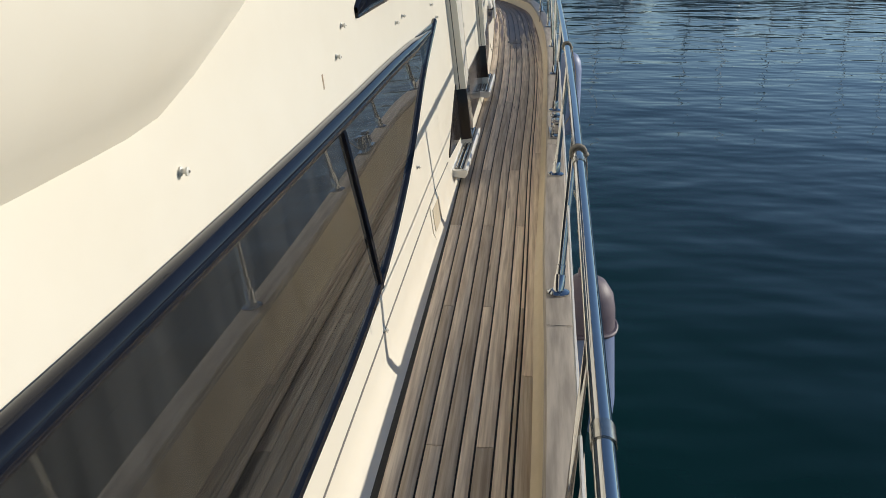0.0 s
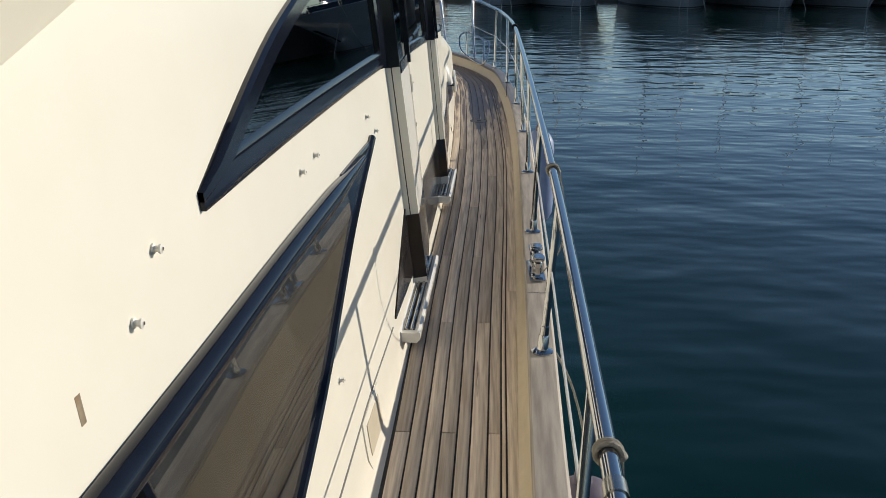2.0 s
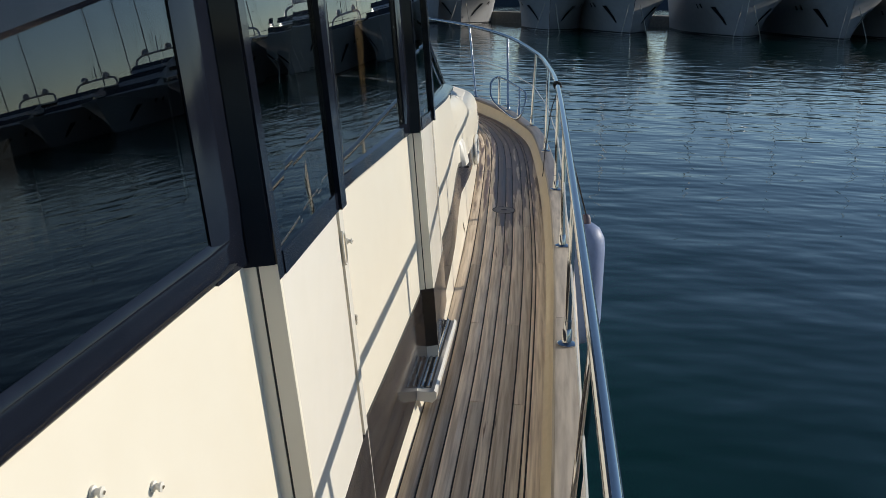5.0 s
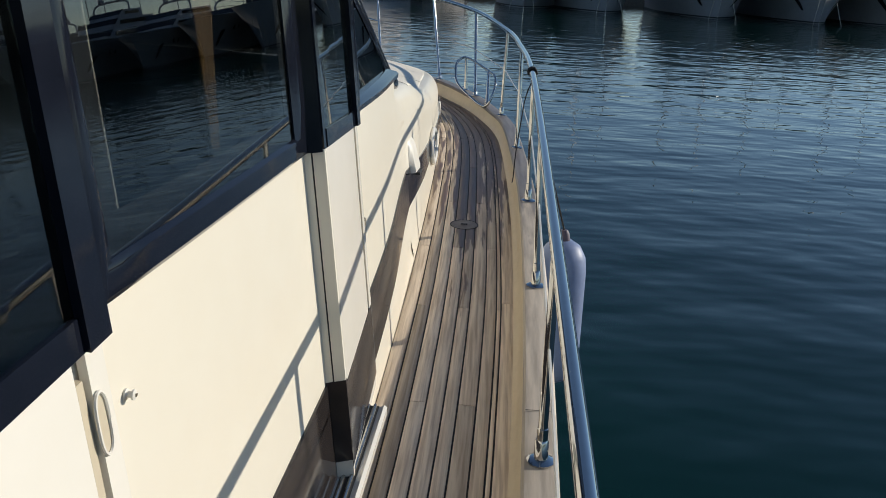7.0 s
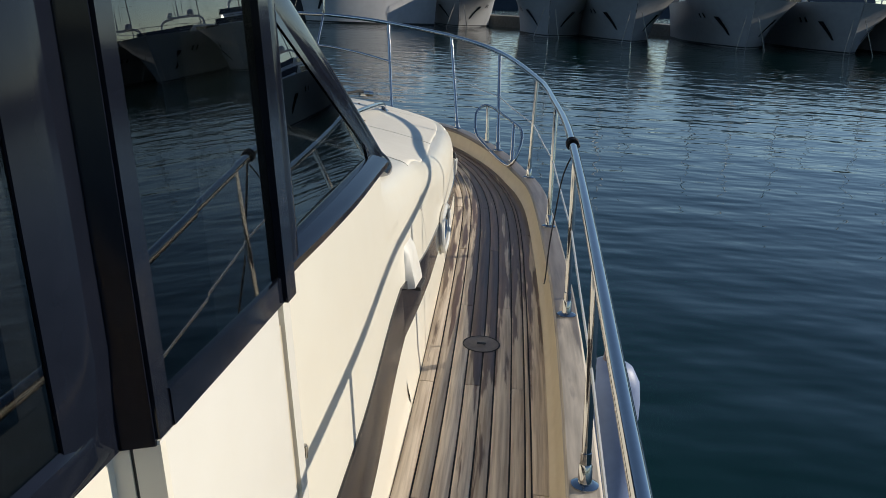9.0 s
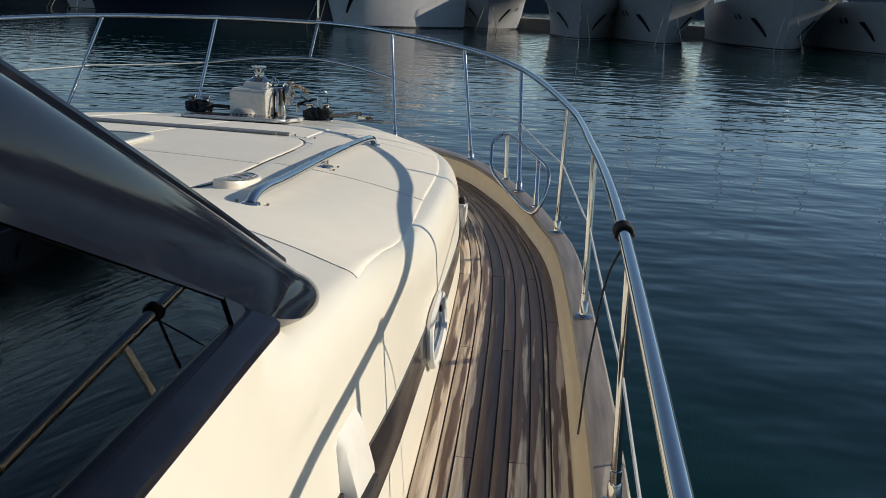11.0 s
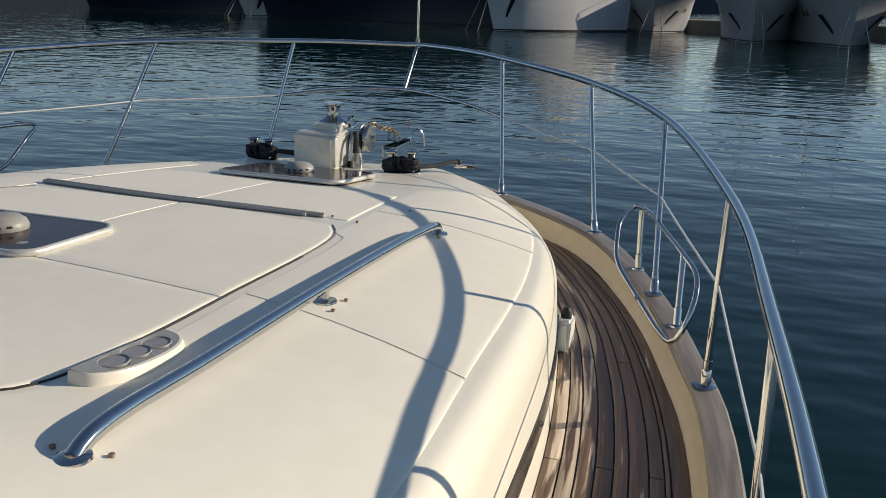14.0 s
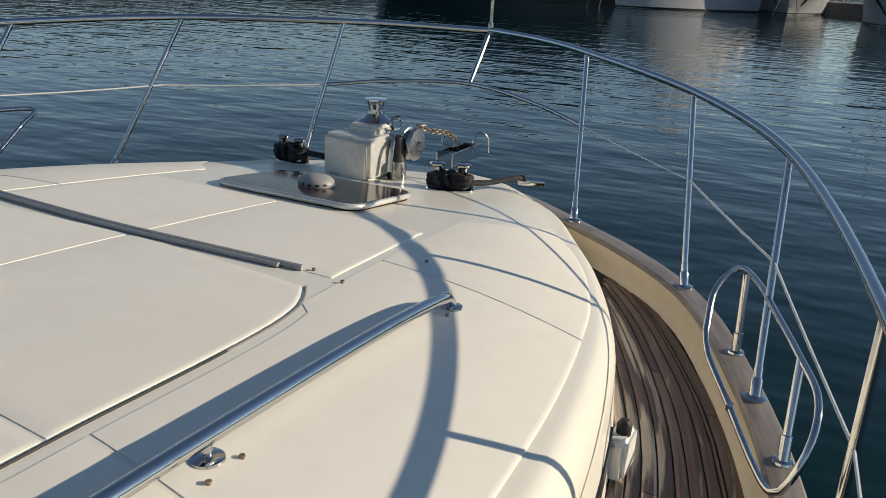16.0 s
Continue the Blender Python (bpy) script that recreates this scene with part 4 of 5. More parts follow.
def stanchion(base, top):
    s = []
    way = (top - base).normalized()
    post = part("stanchion", tube([base + way * 0.02, base + way * 0.09, base + way * 0.092, top], [0.0145, 0.0145, 0.0125, 0.0125], 12), STEEL, guard, "stainless stanchion")
    part("socket", tube([base + way * 0.004, base + way * 0.055, base + way * 0.06], [0.0185, 0.0175, 0.0150], 14), STEEL, post)
    part("base_flange", lathe([(0.0, 0.0), (0.036, 0.0), (0.036, 0.004), (0.026, 0.009), (0.018, 0.011), (0.0, 0.011)], 18, base), STEEL, post, "round stanchion foot")
    return post


for yb, yt in POSTS:
    base, top = cap_at(yb), rail_at(yt)
    stanchion(base, top)
    base = cap_at(yb - (0.15 if 11 < yb < 12.5 else 0.0))
    stanchion(Vector((-base.x, base.y, base.z + heel(-base.x))), Vector((-top.x, top.y, top.z + rail_heel(-top.x))))


def mid_at(k):
    yb, yt = POSTS[k]
    return cap_at(yb).lerp(rail_at(yt), 0.565 if yb > 12.6 else 0.545)


mids = [mid_at(k) for k in range(len(POSTS))]
for a, b in zip(mids, mids[1:]):
    for sg in (1, -1):
        n = 8
        line = [a.lerp(b, i / n) for i in range(n + 1)]
        if b.y < 13.3:
            part("life_wire", tube([Vector((sg * p.x, p.y, p.z + (rail_heel(-p.x) * 0.8 if sg < 0 else 0.0) - 0.004 * math.sin(math.pi * i / n))) for i, p in enumerate(line)], 0.0042, 6), WIRE, guard, "thin pale coated wire")
bow_mid = curve_pts([mids[-1], Vector((0.40, 13.20, 1.20)), Vector((0, 13.32, 1.237)), Vector((-0.40, 13.20, 1.225)), Vector((-mids[-1].x, mids[-1].y, mids[-1].z + 0.04))], 0.06)
part("mid_rail", tube(bow_mid, 0.0105, 10), STEEL, guard, "lower bow rail")
part("bow_post", tube([Vector((0.0, 13.32, 1.237)), Vector((0.0, 13.56, 1.51))], 0.0115, 10), STEEL, guard)
staff = thing("jackstaff", "thin stainless jackstaff on the bow rail", "jackstaff")
part("staff", tube([Vector((0.0, 13.56, 1.51)), Vector((0.0, 13.60, 2.6))], 0.010, 10), STEEL, staff)
part("collar", tube([Vector((0.0, 13.56, 1.49)), Vector((0.0, 13.561, 1.55))], 0.016, 12), STEEL, staff)

# rail joint sleeves
for y in (1.05, 2.32):
    i = min(range(len(rail_pts)), key=lambda k: abs(rail_pts[k].y - y))
    a, b = rail_pts[i], rail_pts[i + 1]
    part("joint_sleeve", tube([a, a.lerp(b, 0.6)], 0.0190, 14), STEEL_DULL, guard, "rail joint sleeve")


def wrap(name, y, r, turns, mat, label, tail, cord=0.006):
    """Turns of line round the rail, with a tail hanging down."""
    t = thing(name, label, "rope")
    i = min(range(len(rail_pts)), key=lambda k: abs(rail_pts[k].y - y))
    c, way = rail_pts[i], (rail_pts[i + 1] - rail_pts[i - 1]).normalized()
    sd = way.cross(Vector((0, 0, 1))).normalized()
    up = sd.cross(way)
    n = 14 * turns
    pts = [c + way * (cord * 1.9 * (k / 14 - turns / 2)) + (sd * math.cos(2 * math.pi * k / 14) + up * math.sin(2 * math.pi * k / 14)) * (0.0165 + cord) for k in range(n + 1)]
    part("rope_coil", tube(pts, cord, 7), mat, t)
    part("knot", lathe([(0, -cord * 1.9), (cord * 1.3, -cord * 1.4), (cord * 2, 0.0), (cord * 1.3, cord * 1.4), (0, cord * 1.9)], 10, c + sd * 0.022 + up * -0.006), mat, t)
    part("tail", tube(curve_pts([c + sd * 0.022] + [Vector(p) for p in tail], 0.04), cord * 0.62, 7), mat, t)


def fender(x, y, top, length, r, dark_top, lean):
    f = thing("fender", "hanging blue-grey inflatable boat fender" if not dark_top else "blue-grey fender with a faded navy cover top", "fender", "fenders along the hull")
    prof = [(0.0, 0.0), (r * 0.35, 0.006), (r * 0.7, 0.04), (r * 0.93, 0.10), (r, 0.18), (r, length - 0.18), (r * 0.93, length - 0.10), (r * 0.7, length - 0.04), (r * 0.35, length - 0.008), (0.0, length)]
    turn = Euler((0, radians(lean), 0)).to_matrix().to_4x4()
    at = Vector((x, y, top - length))
    cut = [p for p in prof if p[1] <= length - 0.24] if dark_top else prof
    if dark_top:
        cut = [p for p in prof if p[1] < length - 0.28] + [(r, length - 0.28), (0.0, length - 0.279)]
        part("cover", lathe([(r * 1.02, length - 0.27), (r * 1.03, length - 0.20)] + [(a * 1.03, b + 0.004) for a, b in prof if b > length - 0.19], 26, at, turn), FENDER_DARK, f, "faded navy fabric cover")
        part("cover_hem", tube([at + turn @ Vector((r * 1.05 * math.cos(a), r * 1.05 * math.sin(a), length - 0.27 + 0.008 * math.sin(3 * a))) for a in [2 * math.pi * k / 28 for k in range(29)]], 0.012, 8), FENDER_DARK, f)
    part("body", lathe(cut, 26, at, turn), FENDER, f)
    part("eye", lathe([(0, length - 0.01), (0.035, length - 0.008), (0.030, length + 0.03), (0.018, length + 0.05), (0, length + 0.05)], 14, at, turn), FENDER_DARK, f)
    return at + turn @ Vector((0, 0, length + 0.045))


fb = fender(2.405, 8.72, 0.31, 0.85, 0.135, False, -1)
fa = fender(2.31, 3.84, -0.08, 0.85, 0.14, True, -4)
wrap("fender_line", 4.21, 0.0165, 3, ROPE, "pale fender line tied round the rail", [(2.18, 4.20, 0.80), (2.18, 4.3, 0.62), (2.13, 4.46, 0.47)], 0.0042)
wrap("fender_line", 2.48, 0.0165, 2, ROPE, "worn line tied round the guard rail", [(2.115, 2.46, 0.78), (2.11, 2.47, 0.70), (2.10, 2.48, 0.62)], 0.005)
wrap("mooring_line", 8.78, 0.0165, 4, ROPE_BLACK, "black line lashed round the rail and hanging to the cap", [(2.13, 8.82, 1.05), (2.115, 8.86, 0.90), (2.10, 8.85, 0.74), (2.095, 8.84, 0.60), (2.09, 8.80, 0.585)], 0.005)
ln2 = thing("fender_line", "thin black line holding the fender to the rail", "rope")
part("line", tube(curve_pts([(2.165, 8.78, 1.17), (2.24, 8.77, 0.85), (2.32, 8.74, 0.58), tuple(fb)], 0.05), 0.005, 7), ROPE_BLACK, ln2)
ln = thing("fender_line", "pale line from the cap to the fender", "rope")
part("line", tube(curve_pts([(2.135, 3.83, 0.41), (2.19, 3.835, 0.30), (2.24, 3.84, 0.12), tuple(fa)], 0.04), 0.0042, 7), ROPE, ln)


def mooring_cleat(y):
    c = thing("mooring_cleat", "polished stainless mooring cleat on the teak cap", "cleat")
    p = cap_at(y)
    part("base_plate", block((0.062, 0.25, 0.006), p + Vector((0, 0, 0.003)), 0.002), STEEL, c)
    for dy in (-0.07, 0.07):
        part("horn", block((0.046, 0.052, 0.07), p + Vector((0, dy, 0.040)), 0.013, None, 3), STEEL, c)
        part("horn_head", block((0.056, 0.070, 0.018), p + Vector((0, dy, 0.080)), 0.007, None, 3), STEEL, c)


mooring_cleat(4.50)
# loop handrail by the bow cap
loop = thing("boarding_rail", "polished stainless loop rail beside the bow cap", "handrail")
oval = [(1.605, 11.66, 0.80), (1.60, 11.78, 0.90), (1.65, 11.90, 0.945), (1.72, 11.80, 0.945), (1.80, 11.60, 0.925), (1.885, 11.38, 0.90), (1.945, 11.22, 0.87), (1.95, 11.12, 0.80), (1.92, 11.08, 0.70), (1.885, 11.09, 0.648), (1.83, 11.20, 0.645), (1.72, 11.44, 0.69), (1.63, 11.60, 0.75), (1.605, 11.66, 0.80)]
part("loop_tube", tube(curve_pts(oval, 0.03), 0.0105, 10), STEEL, loop)
for q0, q1 in (((1.69, 11.84, 0.0), (1.68, 11.87, 0.94)), ((1.895, 11.25, 0.0), (1.89, 11.36, 0.90))):
    b = Vector((q0[0], q0[1], cap_z(q0[1])))
    part("post", tube([b, b.lerp(Vector(q1), 0.25), b.lerp(Vector(q1), 0.26), Vector(q1)], [0.0165, 0.0165, 0.0125, 0.0125], 12), STEEL, loop)
    part("foot_flange", lathe([(0, 0), (0.028, 0), (0.026, 0.006), (0.016, 0.009), (0, 0.009)], 16, b), STEEL, loop)
part("hinge_pin", block((0.018, 0.04, 0.02), (1.73, 11.42, 0.685), 0.004), STEEL, loop)
pl = thing("boarding_rail", "polished stainless loop rail beside the bow cap", "handrail")
part("loop_tube", tube([Vector((-p.x, p.y, p.z + rail_heel(-p.x))) for p in curve_pts(oval, 0.03)], 0.0105, 10), STEEL, pl)

# ---- deck fittings ----
filler = thing("deck_filler", "round bronze-grey filler cap set in the teak", "deck plate")
fz = deck_z(8.48)
tilt = Euler((math.atan(0.06), 0, 0)).to_matrix().to_4x4()
part("ring", lathe([(0, 0), (0.073, 0), (0.073, 0.0022), (0.070, 0.0026), (0.068, 0.0010), (0, 0.0010)], 36, (1.855, 8.48, fz), tilt), RUBBER, filler, "thin black sealing ring")
part("cap_disc", lathe([(0, 0.001), (0.0675, 0.001), (0.0665, 0.0022), (0.045, 0.0020), (0.024, 0.0020), (0.021, 0.0034), (0, 0.0034)], 36, (1.855, 8.48, fz), tilt), BRONZE, filler)
part("key_slot", block((0.034, 0.016, 0.002), Vector((1.855, 8.48, fz + 0.0042)), 0.0008, tilt), RUBBER, filler)


def snap_stud(y, z):
    s = thing("cover_stud", "small white cover stud on the cabin side", "stud", "cover studs")
    at = side_pt(y, z)
    turn = Euler((0, radians(90), 0)).to_matrix().to_4x4()
    part("collar", lathe([(0, 0), (0.0075, 0.0), (0.0075, 0.0025), (0.0045, 0.004), (0.0042, 0.0085), (0.007, 0.0098), (0.007, 0.0128), (0.0042, 0.014), (0, 0.014)], 14, at, turn), WHITE, s)
    part("pin", lathe([(0, 0.0135), (0.0025, 0.0135), (0.0025, 0.0153), (0, 0.0153)], 10, at, turn), STEEL_DULL, s)


for y, z in ((1.235, 1.143), (2.345, 1.236), (2.245, 1.168), (3.182, 1.156), (3.334, 1.165), (4.088, 1.143), (4.21, 1.075), (2.308, 0.352), (3.198, 0.612), (5.24, 1.122)):
    snap_stud(y, z)
scar = thing("gelcoat_chip", "small brown chip in the cream gelcoat", "chip")
part("chip", side_patch(2.080, 2.092, 1.112, 1.148, 0.0, 0.0012, ny=3, nz=3, rim=0.0008), CHAIN, scar)

locker = thing("side_locker", "cream recessed locker lid low on the cabin side", "locker")
part("lid", side_patch(3.34, 3.60, lambda y: 0.262, lambda y: 0.405, 0.0, 0.006, rim=0.002, nz=5), GEL, locker)
part("inset", side_patch(3.375, 3.57, 0.285, 0.38, 0.0045, 0.003, nz=4), GEL_SHADED, locker, "beige inset panel")
slot = thing("recessed_grip", "grey oval grip recess in the door edge", "grip")
oval_pts = [side_pt(5.155 + 0.013 * math.cos(a), 1.128 + 0.040 * math.copysign(abs(math.sin(a))**0.6, math.sin(a)), 0.0175) for a in [2 * math.pi * k / 28 for k in range(29)]]
part("rim", tube(oval_pts, 0.0025, 6), GEL_WHITE, slot)
bm = bmesh.new()
bm.faces.new([bm.verts.new(p - Vector((0.0012, 0, 0))) for p in oval_pts[:-1]])
part("recess", bm, GEL_SHADED, slot, smooth=False)

# vent cowl and portholes on the trunk side
cowl = thing("vent_cowl", "white louvred vent cowl on the cabin side", "vent")
rows = [[trunk_side(y, z, o * k) + Vector((-0.006, 0, 0)) for y, o in ((8.05, 0.0), (8.07, 0.032), (8.19, 0.036), (8.21, 0.0))] for z, k in ((0.772, 1.1), (0.79, 1.1), (0.89, 0.6), (0.915, 0.2))]
part("cowl", slab(rows, (-0.012, 0, 0)), WHITE, cowl)
part("mouth", slab([[trunk_side(y, z, 0.045) for y in (8.08, 8.18)] for z in (0.762, 0.774)], (-0.03, 0, 0)), RUBBER, cowl)


def porthole(y, z, w, h):
    p = thing("porthole", "oval white-framed porthole in the dark side band", "porthole")
    ring, inner = [], []
    for k in range(29):
        a = 2 * math.pi * k / 28
        cy, cz = math.copysign(abs(math.cos(a))**0.7, math.cos(a)), math.copysign(abs(math.sin(a))**0.7, math.sin(a))
        ring.append(trunk_side(y + w / 2 * cy, z + h / 2 * cz, 0.014))
        inner.append(trunk_side(y + w / 2 * 0.82 * cy, z + h / 2 * 0.70 * cz, 0.008))
    part("frame", tube(ring, 0.014, 8), WHITE, p, "white porthole frame")
    bm = bmesh.new()
    bm.faces.new([bm.verts.new(q) for q in inner[:-1]])
    bmesh.ops.solidify(bm, geom=bm.faces[:], thickness=0.005)
    part("glass", bm, YACHT_GLASS, p, "dark porthole glass")
    part("inner_ring", tube(inner, 0.006, 6), STEEL, p)


porthole(9.30, 0.66, 0.40, 0.17)
shoe = thing("side_fitting", "white fitting with a black cap low on the trunk side", "fitting")
part("body", block((0.06, 0.13, 0.12), trunk_side(11.16, 0.60, 0.026), 0.012, None, 3), WHITE, shoe)
part("cap", lathe([(0, 0), (0.020, 0), (0.022, 0.03), (0.012, 0.045), (0, 0.048)], 14, trunk_side(11.16, 0.655, 0.034)), RUBBER, shoe, "black rubber cap")

# ---- foredeck fittings ----
grab = thing("grab_rail", "polished stainless grab rail on three posts on the foredeck", "handrail")
gk = [top_pt(1.048, 9.10, 0.004), top_pt(1.046, 9.14, 0.026), top_pt(1.043, 9.24, 0.042), top_pt(1.036, 9.5, 0.046), top_pt(1.028, 10.05, 0.046), top_pt(1.025, 10.6, 0.046), top_pt(1.026, 10.92, 0.044), top_pt(1.026, 10.99, 0.028), top_pt(1.026, 11.005, 0.004)]
part("bar", tube(curve_pts(gk, 0.03), 0.0165, 14), STEEL, grab)
part("post", tube([top_pt(1.028, 10.05, 0.0), top_pt(1.028, 10.05, 0.046)], 0.011, 12), STEEL, grab)
for x, y in ((1.048, 9.10), (1.028, 10.05), (1.026, 11.005)):
    part("foot_flange", lathe([(0, 0), (0.032, 0), (0.031, 0.005), (0.018, 0.009), (0, 0.009)], 18, top_pt(x, y, 0.003)), STEEL, grab)
pg = thing("grab_rail", "polished stainless grab rail on three posts on the foredeck", "handrail")
part("bar", tube([Vector((-p.x, p.y, p.z)) for p in curve_pts(gk, 0.03)], 0.0165, 14), STEEL, pg)
part("post", tube([top_pt(-1.028, 10.05, 0.0), top_pt(-1.028, 10.05, 0.046)], 0.011, 12), STEEL, pg)
for x, y in ((1.0, 9.11), (1.09, 9.14), (1.075, 10.0), (1.07, 10.09), (1.045, 10.94), (0.61, 10.97), (0.725, 10.94), (0.609, 9.14), (1.122, 8.458), (0.80, 11.3)):
    k = thing("deck_stud", "small brass cover stud on the foredeck", "stud", "deck studs")
    part("stud", lathe([(0, 0), (0.005, 0), (0.0042, 0.004), (0.006, 0.005), (0.0055, 0.008), (0, 0.009)], 12, top_pt(x, y, 0.002)), CHAIN, k)


def flat_hatch(name, label, x, y, wx, wy, rise=0.03):
    """A flush hatch: rounded metal rim and smoked lid, tilted with the deck."""
    h = thing(name, label, "hatch")
    dz = (top_z(x, y + wy / 2) - top_z(x, y - wy / 2)) / wy

    def ring(inset, up, r=0.07):
        pts = []
        for sx, sy, a0 in ((1, 1, 0), (-1, 1, 90), (-1, -1, 180), (1, -1, 270)):
            for k in range(7):
                a = radians(a0 + 15 * k)
                px = x + sx * (wx / 2 - inset - r) + r * math.cos(a)
                py = y + sy * (wy / 2 - inset - r) + r * math.sin(a)
                pts.append(Vector((px, py, top_z(x, y) + dz * (py - y) + up)))
        return pts
    edge_pts = ring(0.0, rise * 0.55)
    part("rim", tube(edge_pts + edge_pts[:2], 0.0115, 10), ALU, h, "rounded aluminium rim")
    bm = bmesh.new()
    bm.faces.new([bm.verts.new(p) for p in ring(0.004, rise * 0.95)])
    ex = bmesh.ops.extrude_face_region(bm, geom=bm.faces[:])
    bmesh.ops.translate(bm, verts=[v for v in ex["geom"] if isinstance(v, bmesh.types.BMVert)], vec=(0, 0, -rise * 0.8 - 0.02))
    part("lid", bm, SMOKED, h, "smoked acrylic lid", smooth=False)
    tl = Euler((math.atan(dz), 0, 0)).to_matrix().to_4x4()
    c = Vector((x, y, top_z(x, y) + rise * 0.8))
    part("vent_dome", lathe([(0, 0), (0.074, 0), (0.077, 0.014), (0.069, 0.032), (0.05, 0.046), (0.022, 0.052), (0, 0.053)], 26, c, tl), DOME_GREY, h, "grey vent dome")
    for k in range(5):
        a = radians(-130 + 25 * k)
        part("vent_slot", block((0.016, 0.006, 0.009), c + Vector((0.074 * math.cos(a), 0.074 * math.sin(a), 0.020)), 0.002, Euler((0, 0, a + math.pi / 2)).to_matrix().to_4x4()), RUBBER, h)
    for sx in (-1, 1):
        part("hinge", lathe([(0, 0), (0.024, 0), (0.022, 0.006), (0.014, 0.008), (0, 0.008)], 16, c + Vector((sx * wx * 0.33, -wy * 0.28, 0)), tl), DOME_GREY, h)
    return h


flat_hatch("foredeck_hatch", "smoked acrylic hatch with a grey vent dome", -0.135, 10.15, 0.55, 0.40, 0.020)
flat_hatch("chain_hatch", "dark hatch with an aluminium rim before the windlass", -0.03, 11.92, 0.66, 0.48)

tray = thing("cup_tray", "half-round cloudy plastic tray with three cup wells", "cup holder")
TC, TH = Vector((0.86, 9.49)), 0.026


def tray_pt(x, y, up):
    return Vector((x, y, top_z(0.86, 9.49) - 0.10 * (y - 9.49) - 0.10 * (x - 0.86) + up))


def tray_line(hx, hy, up, back=0.030):
    """A half-moon outline: straight inboard, rounded outboard, fuller forward."""
    pts = [tray_pt(TC.x - back, TC.y + hy * (1 - k / 5), up) for k in range(11)]
    for k in range(1, 26):
        a = math.pi * k / 26
        pts.append(tray_pt(TC.x - back + (hx + back) * math.sin(a)**0.72, TC.y - hy * math.copysign(abs(math.cos(a))**0.85, math.cos(a)), up))
    return pts


pad = [tray_line(0.068, 0.156, -0.012), tray_line(0.064, 0.153, TH * 0.7), tray_line(0.060, 0.150, TH), tray_line(0.050, 0.150, TH, 0.030)]
part("pad", sheet([r + r[:1] for r in pad]), GEL, tray, "white moulded pad")
wells = [Vector((TC.x + 0.007, TC.y + 0.068 * k)) for k in (-1, 0, 1)]
bm = bmesh.new()
for ring in [tray_line(0.052, 0.149, TH + 0.0005, 0.0298)] + [[tray_pt(w.x + 0.031 * math.cos(2 * math.pi * k / 24), w.y + 0.031 * math.sin(2 * math.pi * k / 24), TH - 0.001) for k in range(24)] for w in wells]:
    vs = [bm.verts.new(p) for p in ring]
    for a, b in zip(vs, vs[1:] + vs[:1]):
        bm.edges.new((a, b))
bmesh.ops.triangle_fill(bm, edges=bm.edges[:], use_beauty=True)
part("plate", bm, TRAY, tray, smooth=False)
for w in wells:
    z = tray_pt(w.x, w.y, 0.0)
    part("cup_well", lathe([(0.033, TH + 0.0005), (0.0315, TH + 0.003), (0.0295, TH + 0.001), (0.027, 0.004), (0.0, 0.003)], 24, z), TRAY, tray, "round cup well")

# windlass, chain, bow roller, bollards and lines
wl = thing("windlass", "grey aluminium anchor windlass with a capstan", "windlass")
wz = top_z(-0.12, 12.5)
part("gear_case", block((0.27, 0.20, 0.20), (-0.16, 12.45, wz + 0.105), 0.018, Euler((0, 0, radians(-6))).to_matrix().to_4x4(), 3), ALU, wl)
part("case_cover", block((0.15, 0.012, 0.17), (-0.12, 12.342, wz + 0.10), 0.005, Euler((0, 0, radians(-6))).to_matrix().to_4x4()), ALU, wl)
part("head_block", block((0.17, 0.15, 0.05), (-0.16, 12.56, wz + 0.215), 0.015), ALU, wl)
part("capstan", lathe([(0, 0), (0.085, 0), (0.088, 0.015), (0.06, 0.03), (0.040, 0.05), (0.036, 0.085), (0.042, 0.105), (0.056, 0.112), (0.056, 0.120), (0, 0.122)], 24, (-0.17, 12.62, wz + 0.225)), STEEL, wl, "polished capstan drum")
axis = Euler((0, radians(90), 0)).to_matrix().to_4x4()
part("gypsy", lathe([(0, 0), (0.075, 0), (0.080, 0.012), (0.058, 0.022), (0.055, 0.034), (0.080, 0.044), (0.075, 0.056), (0.03, 0.062), (0, 0.062)], 24, (0.02, 12.60, wz + 0.16), axis), STEEL_DULL, wl, "chain gypsy wheel")
part("brake_housing", lathe([(0, 0), (0.045, 0), (0.048, 0.06), (0.040, 0.075), (0.042, 0.16), (0.030, 0.20), (0, 0.205)], 18, (0.005, 12.53, wz)), RUBBER, wl, "dark brake housing")
part("clutch_lever", tube(curve_pts([(-0.01, 12.52, wz + 0.20), (0.015, 12.46, wz + 0.16), (0.02, 12.43, wz + 0.05)], 0.03), 0.011, 8), STEEL_DULL, wl)
part("shaft", tube([(-0.1, 12.60, wz + 0.16), (0.10, 12.60, wz + 0.16)], 0.02, 12), STEEL_DULL, wl)
part("brake_ring", tube([Vector((-0.06 + 0.001 * k, 12.61 + 0.052 * math.cos(k / 3), wz + 0.245 + 0.03 * math.sin(k / 3))) for k in range(20)], 0.007, 8), STEEL, wl)
part("pedestal", lathe([(0, 0), (0.038, 0), (0.036, 0.05), (0.03, 0.09), (0, 0.09)], 16, (0.03, 12.50, wz)), STEEL_DULL, wl)
part("oil_plug", lathe([(0, 0), (0.014, 0), (0.014, 0.025), (0, 0.028)], 12, (0.0, 12.36, wz)), STEEL_DULL, wl)

ch = thing("anchor_chain", "rusty galvanised anchor chain led to the bow roller", "chain")
